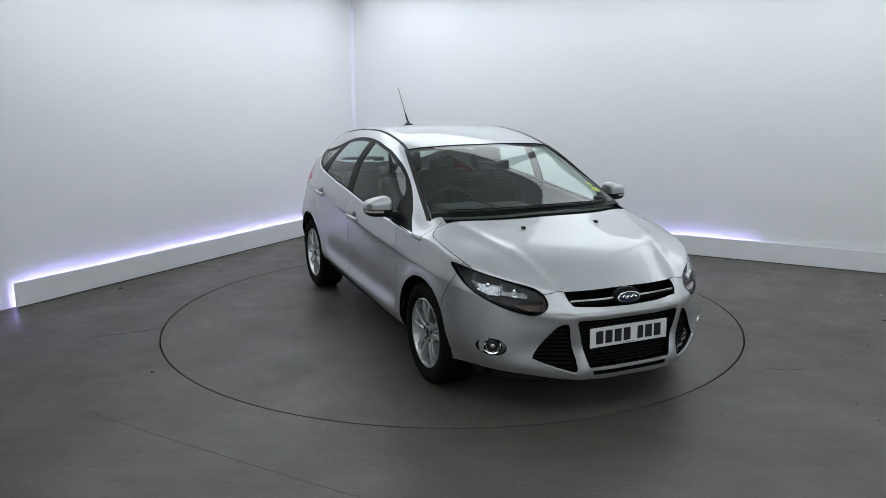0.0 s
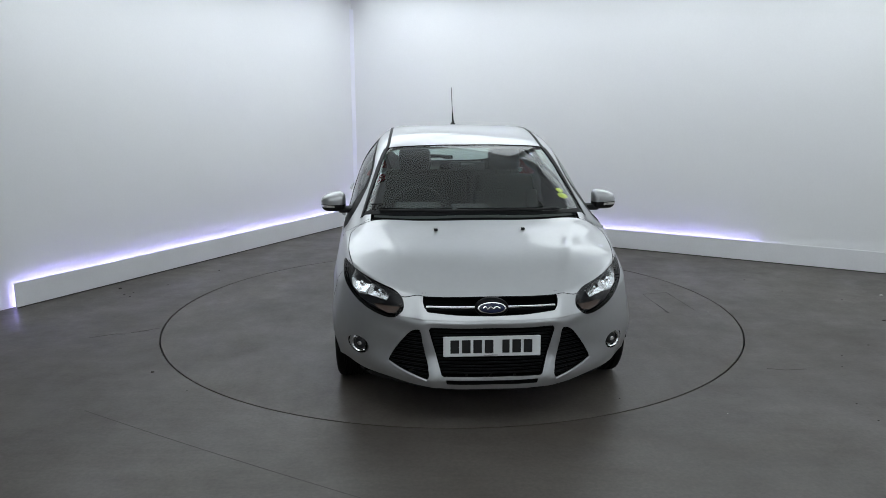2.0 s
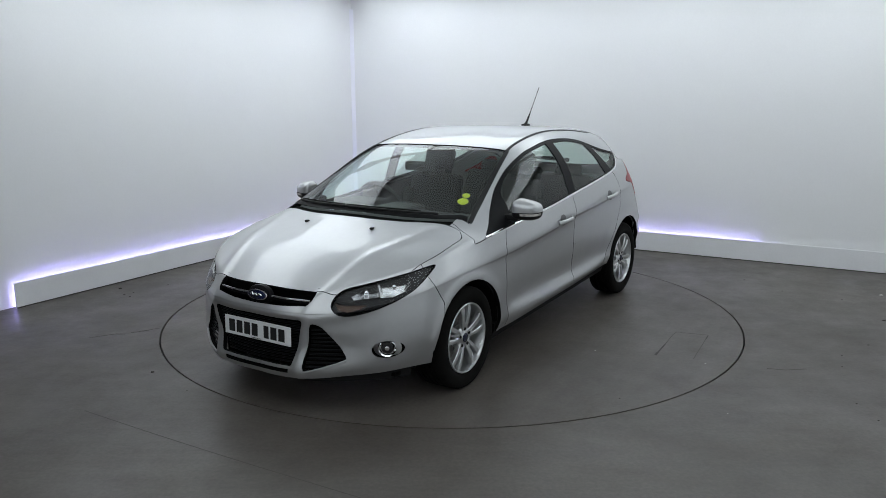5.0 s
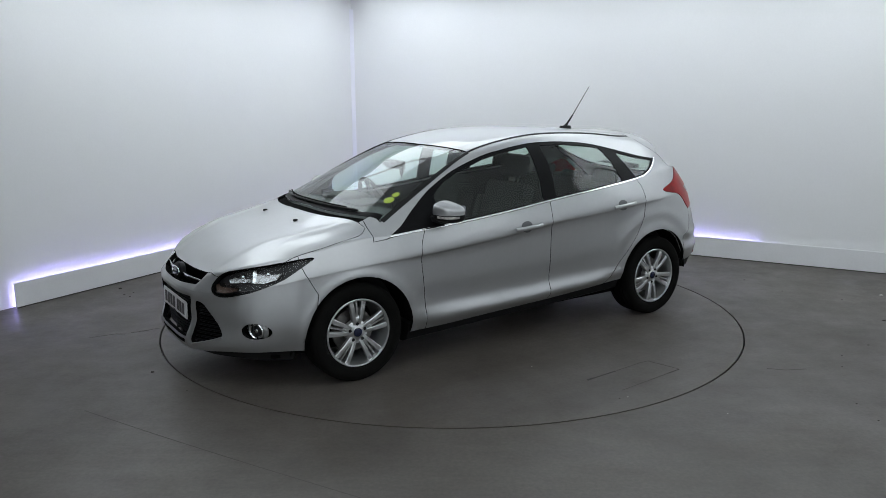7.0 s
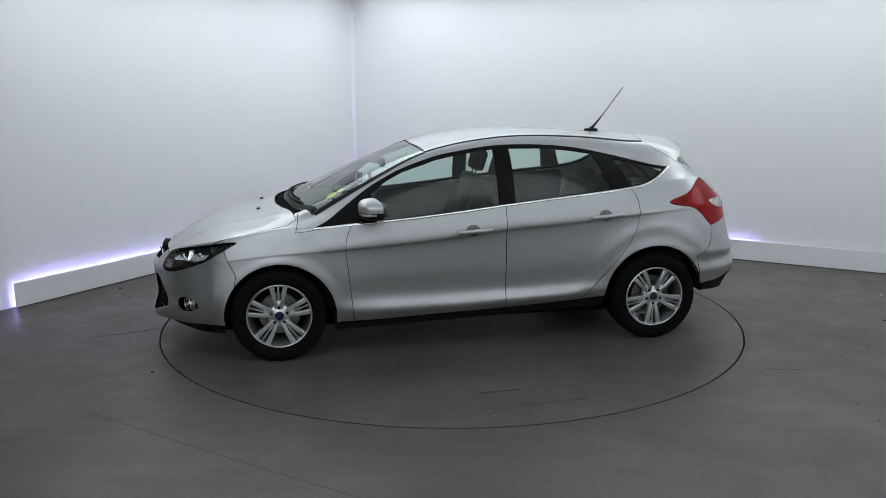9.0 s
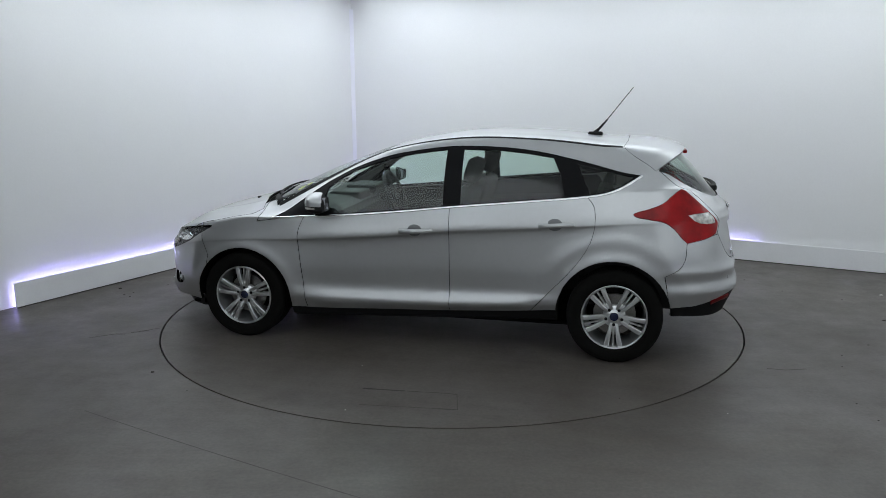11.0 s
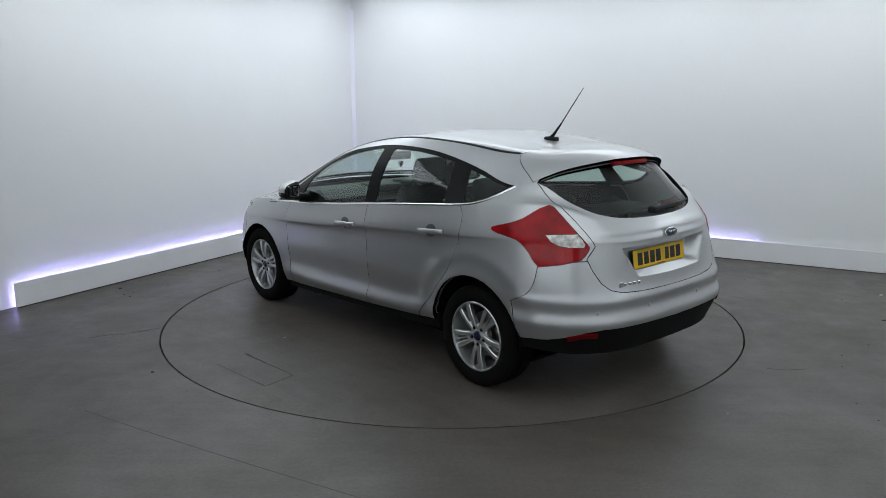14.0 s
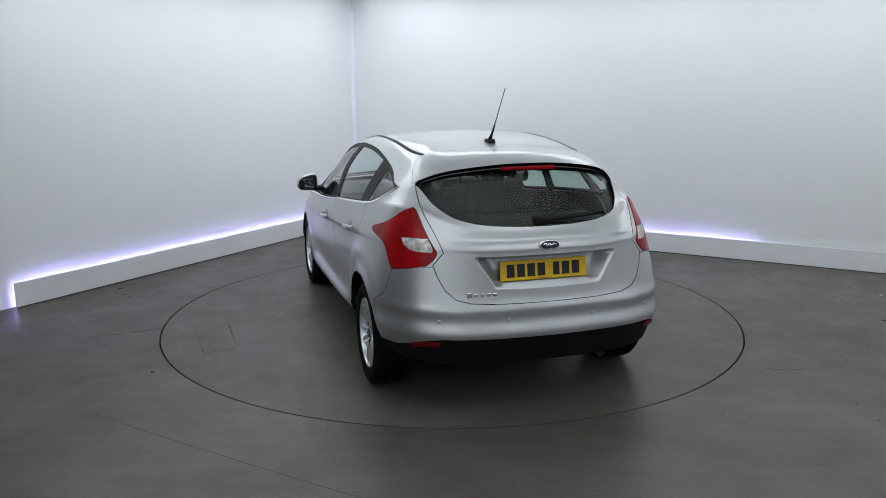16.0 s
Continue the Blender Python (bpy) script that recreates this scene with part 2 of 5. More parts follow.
def build_room():
    def wall(name, m, x0, x1):
        bm = box((x0, -0.20 - GAP, 0), (x1, -GAP, HIGH), m)
        return tagged(part(name, bm, M_WALL, smooth=False), "plain white painted studio wall", "wall", kind="structure")
    wall("wall_north", FRAME_R, -GAP, SIDE)
    wall("wall_west", FRAME_L, -GAP, 5.3)
    # unseen dark wall end, added to darken the floor and the car's reflections
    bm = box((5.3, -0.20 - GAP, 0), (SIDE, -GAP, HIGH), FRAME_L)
    tagged(part("wall_west_unseen", bm, M_UNSEEN_DARK, smooth=False), "dark stretch of studio wall out of view, added to dim reflections", "wall", kind="structure")
    bm = box((0, -0.2, 0), (SIDE, 0, HIGH), wall_frame(CORNER + ALONG_L * SIDE, ALONG_R, -IN_R))
    tagged(part("wall_south", bm, M_BACK, smooth=False), "plain pale painted studio wall", "wall", kind="structure")
    bm = box((0, -0.2, 0), (SIDE, 0, HIGH), wall_frame(CORNER + ALONG_R * SIDE, ALONG_L, -IN_L))
    tagged(part("wall_east", bm, M_WALL, smooth=False), "plain white painted studio wall", "wall", kind="structure")
    # floor with a round opening for the turntable
    bm = bmesh.new()
    n = 192
    c0 = CORNER - ALONG_R * 0.3 - ALONG_L * 0.3
    corners = [c0, c0 + ALONG_R * (SIDE + 0.6), c0 + (ALONG_R + ALONG_L) * (SIDE + 0.6), c0 + ALONG_L * (SIDE + 0.6)]
    inner, outer, low = [], [], []
    for k in range(n):
        a = 2 * math.pi * k / n
        d = Vector((math.cos(a), math.sin(a), 0))
        inner.append(bm.verts.new(d * (TABLE_R + 0.012)))
        low.append(bm.verts.new(d * (TABLE_R + 0.012) + Vector((0, 0, -0.08))))
        far = 1e9
        for p, q in zip(corners, corners[1:] + corners[:1]):
            e = q - p
            det = d.x * -e.y + e.x * d.y
            if abs(det) > 1e-9:
                t = (p.x * -e.y + e.x * p.y) / det
                if t > 0:
                    far = min(far, t)
        outer.append(bm.verts.new(d * far))
    for k in range(n):
        j = (k + 1) % n
        bm.faces.new((inner[k], outer[k], outer[j], inner[j]))
        bm.faces.new((inner[j], low[j], low[k], inner[k]))
    bmesh.ops.recalc_face_normals(bm, faces=bm.faces[:])
    tagged(part("floor", bm, M_FLOOR, smooth=False), "grey painted concrete studio floor, scuffed and stained", "floor", kind="structure")
    bm = bmesh.new()
    bmesh.ops.create_circle(bm, cap_ends=True, segments=64, radius=TABLE_R + 0.1)
    for v in bm.verts:
        v.co.z = -0.08
    tagged(part("turntable_pit", bm, M_PIT, smooth=False), "dark pit bottom under the turntable", "pit", kind="structure")
    lo = box((-0.3, -0.3, HIGH), (SIDE + 0.3, SIDE + 0.3, HIGH + 0.15))
    sk = Matrix(((ALONG_R.x, ALONG_L.x, 0, CORNER.x), (ALONG_R.y, ALONG_L.y, 0, CORNER.y), (0, 0, 1, 0), (0, 0, 0, 1)))
    bmesh.ops.transform(lo, matrix=sk, verts=lo.verts[:])
    bmesh.ops.recalc_face_normals(lo, faces=lo.faces[:])
    tagged(part("ceiling", lo, M_CEIL, smooth=False), "white studio ceiling", "ceiling", kind="structure")


TABLE_R = 2.237


def build_baseboards():
    h = 0.212
    # the left board stops short of the wall's end, lit from behind
    bm = box((0.0, -0.012, 0), (4.755, 0.0, h), FRAME_L, 0.0015, 1)
    b = tagged(part("baseboard_west", bm, M_BASE, smooth=False), "white baseboard panel backlit by an LED strip", "baseboard", kind="structure")
    bm = box((0.0, -0.030, h - 0.115), (4.69, -0.022, h - 0.100), FRAME_L)
    add_box(bm, (4.685, -0.030, 0.03), (4.693, -0.022, h - 0.115), FRAME_L)
    tagged(part("led_strip", bm, M_LED, smooth=False), "violet-white LED strip behind the baseboard", "LED strip")
    # a thin strip carries the corner's faint violet glow as its own emission
    c = CORNER - (IN_R + IN_L).normalized() * 0.070
    across, out = (ALONG_R - ALONG_L).normalized(), (IN_R + IN_L).normalized()
    bm = bmesh.new()
    add_prism(bm, [tuple((c + across * a + out * b).xy) for a, b in ((-.038, .0), (-.030, .012), (.030, .012), (.038, .0))], h + .004, HIGH - .22, (0, 1, 2))
    tagged(part("corner_strip", bm, M_CORNER_GLOW), "slim strip in the wall corner, given a faint violet glow", "LED strip")
    bm = box((0.002, -0.012, 0), (SIDE, 0.0, h), FRAME_R, 0.0015, 1)
    north = tagged(part("baseboard_north", bm, M_BASE, smooth=False), "white baseboard panel backlit by an LED strip", "baseboard", kind="structure")
    # dark strips drawn for the shadow line at the foot of the boards
    part("floor_shade_line", box((0.0, 0.0005, 0.0005), (4.755, 0.004, 0.009), FRAME_L), M_MARK, b, "dark line standing for the shadow gap along the floor", smooth=False)
    part("floor_shade_line", box((0.006, 0.0005, 0.0005), (SIDE, 0.004, 0.009), FRAME_R), M_MARK, north, "dark line standing for the shadow gap along the floor", smooth=False)
    bm = box((0.02, -0.030, h - 0.115), (4.98, -0.022, h - 0.100), FRAME_R)
    tagged(part("led_strip", bm, M_LED, smooth=False), "violet-white LED strip behind the baseboard", "LED strip")


def build_lights():
    """Glowing sheets added over the turntable as fill light, and small square panels that wash the walls."""
    turn = math.degrees(math.atan2(ALONG_R.y, ALONG_R.x))
    tiles = None
    for a in range(4):
        for b in range(4):
            p = FRAME_R @ Vector((2.62 + a * 1.84, 2.62 + b * 1.84, 0))
            m = pose(p.x, p.y, HIGH, 0, 0, turn)
            if tiles is None:
                tiles = new("ceiling_fill_panel")
                tagged(tiles, "large softly glowing white ceiling sheet, added as fill light", "ceiling light", "luminous ceiling panels")
                tiles.matrix_basis = m
                part("diffuser", box((-0.92, -0.92, -0.016), (0.92, 0.92, -0.004)), M_CEILING_FILL, tiles, "glowing white fill sheet", smooth=False)
            else:
                copy_thing(tiles, m)
    rows_ = [(FRAME_L, d, 0.95, 90) for d in (0.9, 2.55, 4.2)] + [(FRAME_R, d, 0.95, 0) for d in (2.45, 4.1, 5.75, 7.4, 9.05)]
    # rows by the two unseen walls, added to brighten the car's sides
    rows_ += [(FRAME_L, d, SIDE - 0.78, 90) for d in (3.2, 5.6, 8.0)] + [(FRAME_R, d, SIDE - 0.78, 0) for d in (2.4, 4.1, 5.8, 7.5)]
    spots = [(fr @ Vector((d, inn, 0)), turn + q) for fr, d, inn, q in rows_]
    first = None
    for p, q in spots:
        m = pose(p.x, p.y, HIGH - .018, 0, 0, q)
        if first is None:
            first = new("ceiling_light")
            tagged(first, "long white LED ceiling panel along the wall, lit", "ceiling light", "wall-washing panels")
            first.matrix_basis = m
            bm = bmesh.new()
            for s in (-1, 1):
                add_box(bm, (-0.77, s * 0.69 - 0.01, -0.012), (0.77, s * 0.69 + 0.01, -0.001))
                add_box(bm, (s * 0.76 - 0.01, -0.68, -0.012), (s * 0.76 + 0.01, 0.68, -0.001))
            part("frame", bm, M_FRAME, first, smooth=False)
            part("diffuser", box((-0.749, -0.679, -0.008), (0.749, 0.679, -0.002)), M_PANEL, first, "glowing white diffuser", smooth=False)
        else:
            copy_thing(first, m)


def build_front_light():
    """A long soft panel over the floor before the turntable."""
    lamp = new("ceiling_light")
    tagged(lamp, "very long soft white ceiling panel before the turntable", "ceiling light")
    lamp.matrix_basis = pose(0, -3.2, HIGH - .018)
    bm = bmesh.new()
    for q in (-1, 1):
        add_box(bm, (-2.82, q * .86 - .01, -.012), (2.82, q * .86 + .01, -.001))
        add_box(bm, (q * 2.81 - .01, -.85, -.012), (q * 2.81 + .01, .85, -.001))
    part("frame", bm, M_FRAME, lamp, smooth=False)
    part("diffuser", box((-2.799, -.849, -.008), (2.799, .849, -.002)), M_SOFT, lamp, "glowing white diffuser", smooth=False)


def build_turntable():
    top = new("turntable")
    tagged(top, "round grey painted car turntable flush with the floor", "turntable")
    bm = bmesh.new()
    bmesh.ops.create_circle(bm, cap_ends=True, segments=192, radius=TABLE_R)
    f = bm.faces[:]
    r = bmesh.ops.extrude_face_region(bm, geom=f)
    for g in r["geom"]:
        if isinstance(g, bmesh.types.BMVert):
            g.co.z -= 0.05
    bmesh.ops.recalc_face_normals(bm, faces=bm.faces[:])
    part("deck", bm, M_TABLE, top, smooth=False)

    def scuff(pts, w, mat=M_MARK, name="scuff"):
        bm = bmesh.new()
        for (x0, y0), (x1, y1) in zip(pts, pts[1:]):
            d = Vector((x1 - x0, y1 - y0, 0))
            m = Matrix.Translation((x0, y0, 0)) @ Matrix.Rotation(math.atan2(d.y, d.x), 4, "Z")
            add_box(bm, (0, -w / 2, 0.0003), (d.length, w / 2, 0.0012), m)
        return part(name, bm, mat, top, smooth=False)
    scuff([(0.10, 1.99), (-0.47, 1.94), (-0.42, 1.72), (-0.36, 1.72)], 0.004, M_CRACK)
    scuff([(0.16, 1.75), (-0.10, 1.735)], 0.011)
    scuff([(-0.10, 1.735), (-0.36, 1.715)], 0.004, M_CRACK)
    scuff([(0.16, 1.75), (0.10, 1.745)], 0.016)
    scuff([(-0.36, 1.95), (-0.46, 1.942)], 0.008)
    scuff([(.29, 1.366), (.298, 1.372)], .010, M_CHIP, "paint_chip")
    scuff([(.150, 2.08), (.156, 2.083)], .008, M_CHIP, "paint_chip")
    return top


def build_floor_marks():
    bm = bmesh.new()
    pts = smooth_line([(-2.088, -2.01), (-1.59, -2.307), (-1.055, -2.615), (-0.511, -2.917), (0.3, -3.36)], 6)
    for p, q in zip(pts, pts[1:]):
        d = q - p
        m = Matrix.Translation((p[0], p[1], 0)) @ Matrix.Rotation(math.atan2(d[1], d[0]), 4, "Z")
        add_box(bm, (0, -0.0025, 0.0003), (float(np.linalg.norm(d)), 0.0025, 0.0009), m)
    tagged(part("floor_crack", bm, M_CRACK, smooth=False), "thin dark crack line in the grey floor", "crack", kind="structure")
    for line in ([(-2.66, -.69), (-2.50, -.595), (-2.43, -.60)], [(-2.40, -.562), (-2.368, -.552), (-2.221, -.451)], [(-2.35, -.53), (-2.28, -.52)], [(2.05, -1.33), (2.16, -1.36), (2.30, -1.34)]):
        bm = bmesh.new()
        for p, q in zip(line, line[1:]):
            d = Vector((q[0] - p[0], q[1] - p[1], 0))
            m = Matrix.Translation((*p, 0)) @ Matrix.Rotation(math.atan2(d.y, d.x), 4, "Z")
            add_box(bm, (0, -.006, .0003), (d.length, .006, .0009), m)
        tagged(part("floor_crack", bm, M_CRACK, smooth=False), "short dark scrape in the grey floor", "crack", kind="structure")
    for x, y, s, mat in ((-1.928, -1.397, 0.022, M_DIRT), (-3.019, 0.742, 0.03, M_DIRT), (-2.894, 0.524, 0.02, M_DIRT), (-2.821, 0.466, 0.016, M_DIRT),
                         (3.346, 0.348, 0.016, M_DIRT), (3.751, 0.475, 0.03, M_CHIP), (3.371, -0.279, 0.03, M_DIRT), (2.651, -1.088, 0.014, M_DIRT),
                         (2.34, -2.144, 0.012, M_DIRT), (2.338, -1.91, 0.012, M_DIRT),
                         (-2.628, .87, .018, M_DIRT), (-2.315, 1.444, .02, M_DIRT), (-2.843, .602, .016, M_DIRT), (2.763, 1.033, .018, M_DIRT), (2.955, .622, .014, M_DIRT),
                         (2.946, -.863, .014, M_DIRT), (-1.602, -1.71, .008, M_DIRT), (1.55, -2.05, .008, M_CHIP), (.99, -1.83, .010, M_DIRT), (2.55, -1.30, .01, M_DIRT)):
        bm = bmesh.new()
        bmesh.ops.create_icosphere(bm, subdivisions=1, radius=s / 2)
        for v in bm.verts:
            v.co = Vector((x + v.co.x * random.uniform(0.7, 1.5), y + v.co.y * random.uniform(0.6, 1.2), max(0.0004, v.co.z * 0.4 + s * 0.1)))
        tagged(part("debris_speck", bm, mat), "tiny pale chip lying on the floor" if mat is M_CHIP else "tiny dark dirt speck lying on the floor", "speck", "specks on the floor")
# ---------------------------------------------------------------- the car's skin
# Level lines run from the nose's middle round the left-hand side to the tail's middle; the deck rows from the belt to the centre line.
# Lengths count from the front axle, forwards; widths to the car's left; heights from the ground.
LEVELS, DECK = [], []


def level(xs, ys, zs):
    LEVELS.append(np.array([xs, ys, zs]).T)


def row(xs, ys, zs):
    DECK.append(np.array([xs, ys, zs]).T)


# lower edge
level([.889, .884, .844, .733, .61, .455, .39, .33, 0, -.34, -.6, -1.05, -1.54, -2.05, -2.35, -2.70, -3.04, -3.25, -3.35, -3.39, -3.40, -3.405],
      [0, .20, .38, .55, .69, .785, .82, .845, .86, .855, .855, .855, .855, .86, .87, .87, .83, .70, .53, .36, .18, 0],
      [.215, .215, .225, .24, .25, .255, .257, .26, .26, .25, .25, .268, .287, .318, .345, .355, .33, .312, .305, .302, .30, .30])
level([.902, .897, .855, .742, .62, .465, .39, .30, 0, -.32, -.6, -1.05, -1.54, -2.05, -2.38, -2.70, -3.05, -3.30, -3.41, -3.45, -3.465, -3.47],
      [0, .20, .395, .57, .71, .805, .845, .865, .885, .886, .894, .895, .895, .893, .890, .89, .86, .73, .56, .37, .18, 0],
      [.268, .268, .275, .288, .30, .313, .322, .33, .33, .33, .325, .33, .345, .37, .41, .45, .47, .475, .475, .47, .465, .465])
level([.868, .863, .823, .728, .618, .47, .40, .30, 0, -.30, -.6, -1.05, -1.54, -2.05, -2.40, -2.70, -3.04, -3.29, -3.40, -3.44, -3.455, -3.46],
      [0, .20, .395, .57, .72, .82, .86, .885, .905, .90, .873, .869, .869, .874, .90, .905, .865, .73, .56, .37, .18, 0],
      [.40, .40, .40, .40, .40, .405, .412, .42, .43, .43, .42, .42, .43, .45, .49, .53, .56, .57, .575, .575, .575, .575])
level([.885, .88, .83, .73, .615, .465, .39, .28, 0, -.30, -.6, -1.05, -1.54, -2.05, -2.40, -2.70, -3.02, -3.26, -3.36, -3.405, -3.425, -3.43],
      [0, .20, .395, .57, .71, .815, .855, .878, .90, .90, .884, .880, .880, .884, .90, .902, .86, .72, .55, .36, .18, 0],
      [.50, .50, .50, .50, .505, .52, .535, .55, .57, .57, .56, .57, .58, .60, .66, .70, .72, .72, .715, .71, .705, .705])
# shoulder, and the hollow just under its crease
SHOULDER = ([.885, .88, .825, .735, .62, .465, .37, .25, 0, -.30, -.6, -1.05, -1.54, -2.05, -2.45, -2.70, -2.98, -3.20, -3.31, -3.37, -3.395, -3.40],
            [0, .20, .395, .545, .68, .785, .835, .862, .885, .895, .901, .903, .901, .895, .886, .868, .81, .69, .53, .36, .18, 0],
            [.60, .60, .60, .61, .635, .67, .695, .71, .735, .747, .765, .80, .854, .888, .92, .94, .955, .955, .95, .945, .945, .945])
HOLLOW = np.array([0, 0, 0, 0, 0, 0, 0, 0, .0, .003, .012, .012, .010, .008, .005, .0, 0, 0, 0, 0, 0, 0])
_s, _l = np.array(SHOULDER).T, LEVELS[-1]
_h = _s + (_l - _s) * 0.10
_h[:, 1] -= HOLLOW
LEVELS.append(_h)
level(*SHOULDER)
# bonnet's edge, belt, foot of the rear window
level([.80, .79, .755, .68, .55, .40, .31, .22, 0, -.30, -.6, -1.05, -1.54, -2.05, -2.45, -2.70, -2.93, -3.10, -3.23, -3.29, -3.32, -3.33],
      [0, .20, .38, .53, .66, .75, .78, .80, .82, .86, .865, .865, .863, .85, .82, .78, .73, .628, .50, .35, .18, 0],
      [.695, .693, .69, .735, .775, .81, .83, .845, .885, .895, .915, .952, 1.004, 1.055, 1.095, 1.13, 1.15, 1.135, 1.075, 1.045, 1.036, 1.035])
# bonnet, foot of the windscreen, pillar, roof, spoiler
row([.31, .36, .42, .48, .53, .55], [.78, .69, .56, .40, .20, 0], [.83, .842, .85, .846, .838, .835])
row([.22, .22, .22, .225, .23, .23], [.80, .71, .56, .40, .20, 0], [.845, .873, .896, .912, .922, .925])
row([0, -.02, -.02, -.01, .02, .04], [.82, .77, .72, .62, .32, 0], [.885, .905, .925, .945, .972, .98])
row([-.30, -.27, -.25, -.22, -.19, -.17], [.86, .81, .745, .70, .36, 0], [.895, .925, .955, .99, 1.04, 1.055])
row([-.60, -.58, -.58, -.58, -.55, -.53], [.865, .79, .695, .635, .33, 0], [.915, 1.03, 1.125, 1.165, 1.205, 1.21])
row([-1.05, -1.05, -1.05, -1.04, -1.02, -1.0], [.865, .775, .645, .565, .30, 0], [.952, 1.17, 1.335, 1.36, 1.374, 1.378])
row([-1.54, -1.54, -1.56, -1.56, -1.55, -1.55], [.863, .77, .635, .555, .30, 0], [1.004, 1.24, 1.405, 1.447, 1.470, 1.478])
row([-2.05, -2.05, -2.05, -2.07, -2.05, -2.05], [.85, .755, .63, .55, .29, 0], [1.055, 1.24, 1.38, 1.445, 1.468, 1.475])
row([-2.45, -2.47, -2.47, -2.48, -2.46, -2.45], [.82, .735, .64, .545, .29, 0], [1.095, 1.20, 1.298, 1.405, 1.437, 1.447])
row([-2.70, -2.76, -2.86, -2.965, -3.06, -3.09], [.78, .725, .64, .52, .29, 0], [1.13, 1.19, 1.253, 1.315, 1.358, 1.373])

SUB = 10


def interp(P, n, mirror0=False, mirror1=False):
    """A smooth curve through the rows of P, n steps between two; the ends may continue in the mirror of the car's middle."""
    f = np.array([1, -1, 1])
    a = P[1] * f if mirror0 else 2 * P[0] - P[1]
    b = P[-2] * f if mirror1 else 2 * P[-1] - P[-2]
    Q = np.vstack([a, P, b])
    out = []
    for i in range(1, len(Q) - 2):
        out += list(span(Q[i - 1], Q[i], Q[i + 1], Q[i + 2], n))
    out.append(P[-1])
    return np.array(out)


def emboss(bm):
    """Pressed ridges: bonnet creases, the blades beside the grille, bumper ledges, wheel-arch lips."""
    def ridge(v, pts, u, w, width):
        """How near (u, w) lies to a drawn line, from 0 to 1."""
        best = 9.0
        for (a, b), (c, d) in zip(pts, pts[1:]):
            l2 = (c - a) ** 2 + (d - b) ** 2
            t = max(0, min(1, ((u - a) * (c - a) + (w - b) * (d - b)) / l2))
            best = min(best, math.hypot(u - a - t * (c - a), w - b - t * (d - b)))
        return math.exp(-(best / width) ** 2)
    for v in bm.verts:
        c = v.co
        if c.x > -.05 and c.z > .68 and c.y < .8:
            c.z += .009 * ridge(v, ((.76, .40), (.5, .47), (.2, .545), (-.03, .60)), c.x, c.y, .035)
        if c.x > .55 and c.z < .70:
            c.x += .014 * ridge(v, ((.375, .66), (.36, .56), (.335, .45), (.30, .30), (.31, .24)), c.y, c.z, .026)
            c.x += .012 * ridge(v, ((0, .577), (.33, .577)), c.y, c.z, .018)
            c.x += .010 * ridge(v, ((.38, .56), (.50, .585), (.62, .615)), c.y, c.z, .03)
        if c.x < -2.95 and c.z < .8:
            out = Vector((-1, .35 * min(1, c.y / .7), 0)) if c.y < .8 else Vector((-.3, 1, 0))
            c += out * (.009 * math.exp(-((c.z - .625) / .022) ** 2) + .006 * math.exp(-((c.z - .49) / .03) ** 2) - .006 * math.exp(-((c.z - .56) / .03) ** 2))
        if c.x < -3.1 and c.y < .56 and .93 < c.z < 1.05:
            fold = min(1, (.56 - c.y) / .08) * .016
            c.x -= fold * (math.exp(-((c.z - .985) / .03) ** 2) if c.z > .985 else math.exp(-((c.z - .985) / .007) ** 2))
        if c.y > .7 and c.z < .95:
            for wx, wz in ((-.012, .302), (-2.636, .322)):
                r = math.hypot(c.x - wx, c.z - wz)
                c.y += .010 * math.exp(-((r - .378) / .028) ** 2)
            r = math.hypot(c.x + 2.636, c.z - .322)
            if c.z > .4:
                c.y += .008 * math.exp(-((r - .50) / .03) ** 2)


def skin():
    """The left half of the body's outer surface as a bmesh of small quads."""
    L = np.array([interp(P, SUB, True, True) for P in LEVELS])             # levels x stations
    W = np.array([interp(L[:, i], SUB) for i in range(L.shape[1])])        # stations x heights
    belt = W[:, -1]
    nf = 5 * SUB
    rows_ = [belt[nf::-1]] + [interp(P, SUB, False, True) for P in DECK] + [belt[len(belt) - 1 - nf:]]
    R = np.array(rows_)
    T = np.array([interp(R[:, j], SUB) for j in range(R.shape[1])]).transpose(1, 0, 2)
    T[:, 0] = belt[nf:len(belt) - nf]
    bm = bmesh.new()

    def grid(G):
        vs = [[bm.verts.new(p) for p in line] for line in G]
        for a, b in zip(vs, vs[1:]):
            for k in range(len(a) - 1):
                bm.faces.new((a[k], a[k + 1], b[k + 1], b[k]))
    grid(W)
    grid(T)
    bmesh.ops.remove_doubles(bm, verts=bm.verts[:], dist=0.0006)
    bmesh.ops.recalc_face_normals(bm, faces=bm.faces[:])
    if sum(f.normal.y * f.calc_area() for f in bm.faces) < 0:
        bmesh.ops.reverse_faces(bm, faces=bm.faces[:])
    emboss(bm)
    for _ in range(3):
        mid = [v for v in bm.verts if not v.is_boundary]
        bmesh.ops.smooth_vert(bm, verts=mid, factor=0.4, use_axis_x=True, use_axis_y=True, use_axis_z=True)
    return bm


# ---------------------------------------------------------------- cutting the skin into panels
SIDE_VIEW = (Vector((1, 0, 0)), Vector((0, 0, 1)))
END_VIEW = (Vector((0, 1, 0)), Vector((0, 0, 1)))
TOP_VIEW = (Vector((1, 0, 0)), Vector((0, 1, 0)))
LAMP_VIEW = (Vector((-math.sqrt(0.5), math.sqrt(0.5), 0)), Vector((0, 0, 1)))
TAIL_VIEW = (Vector((math.sqrt(0.5), math.sqrt(0.5), 0)), Vector((0, 0, 1)))


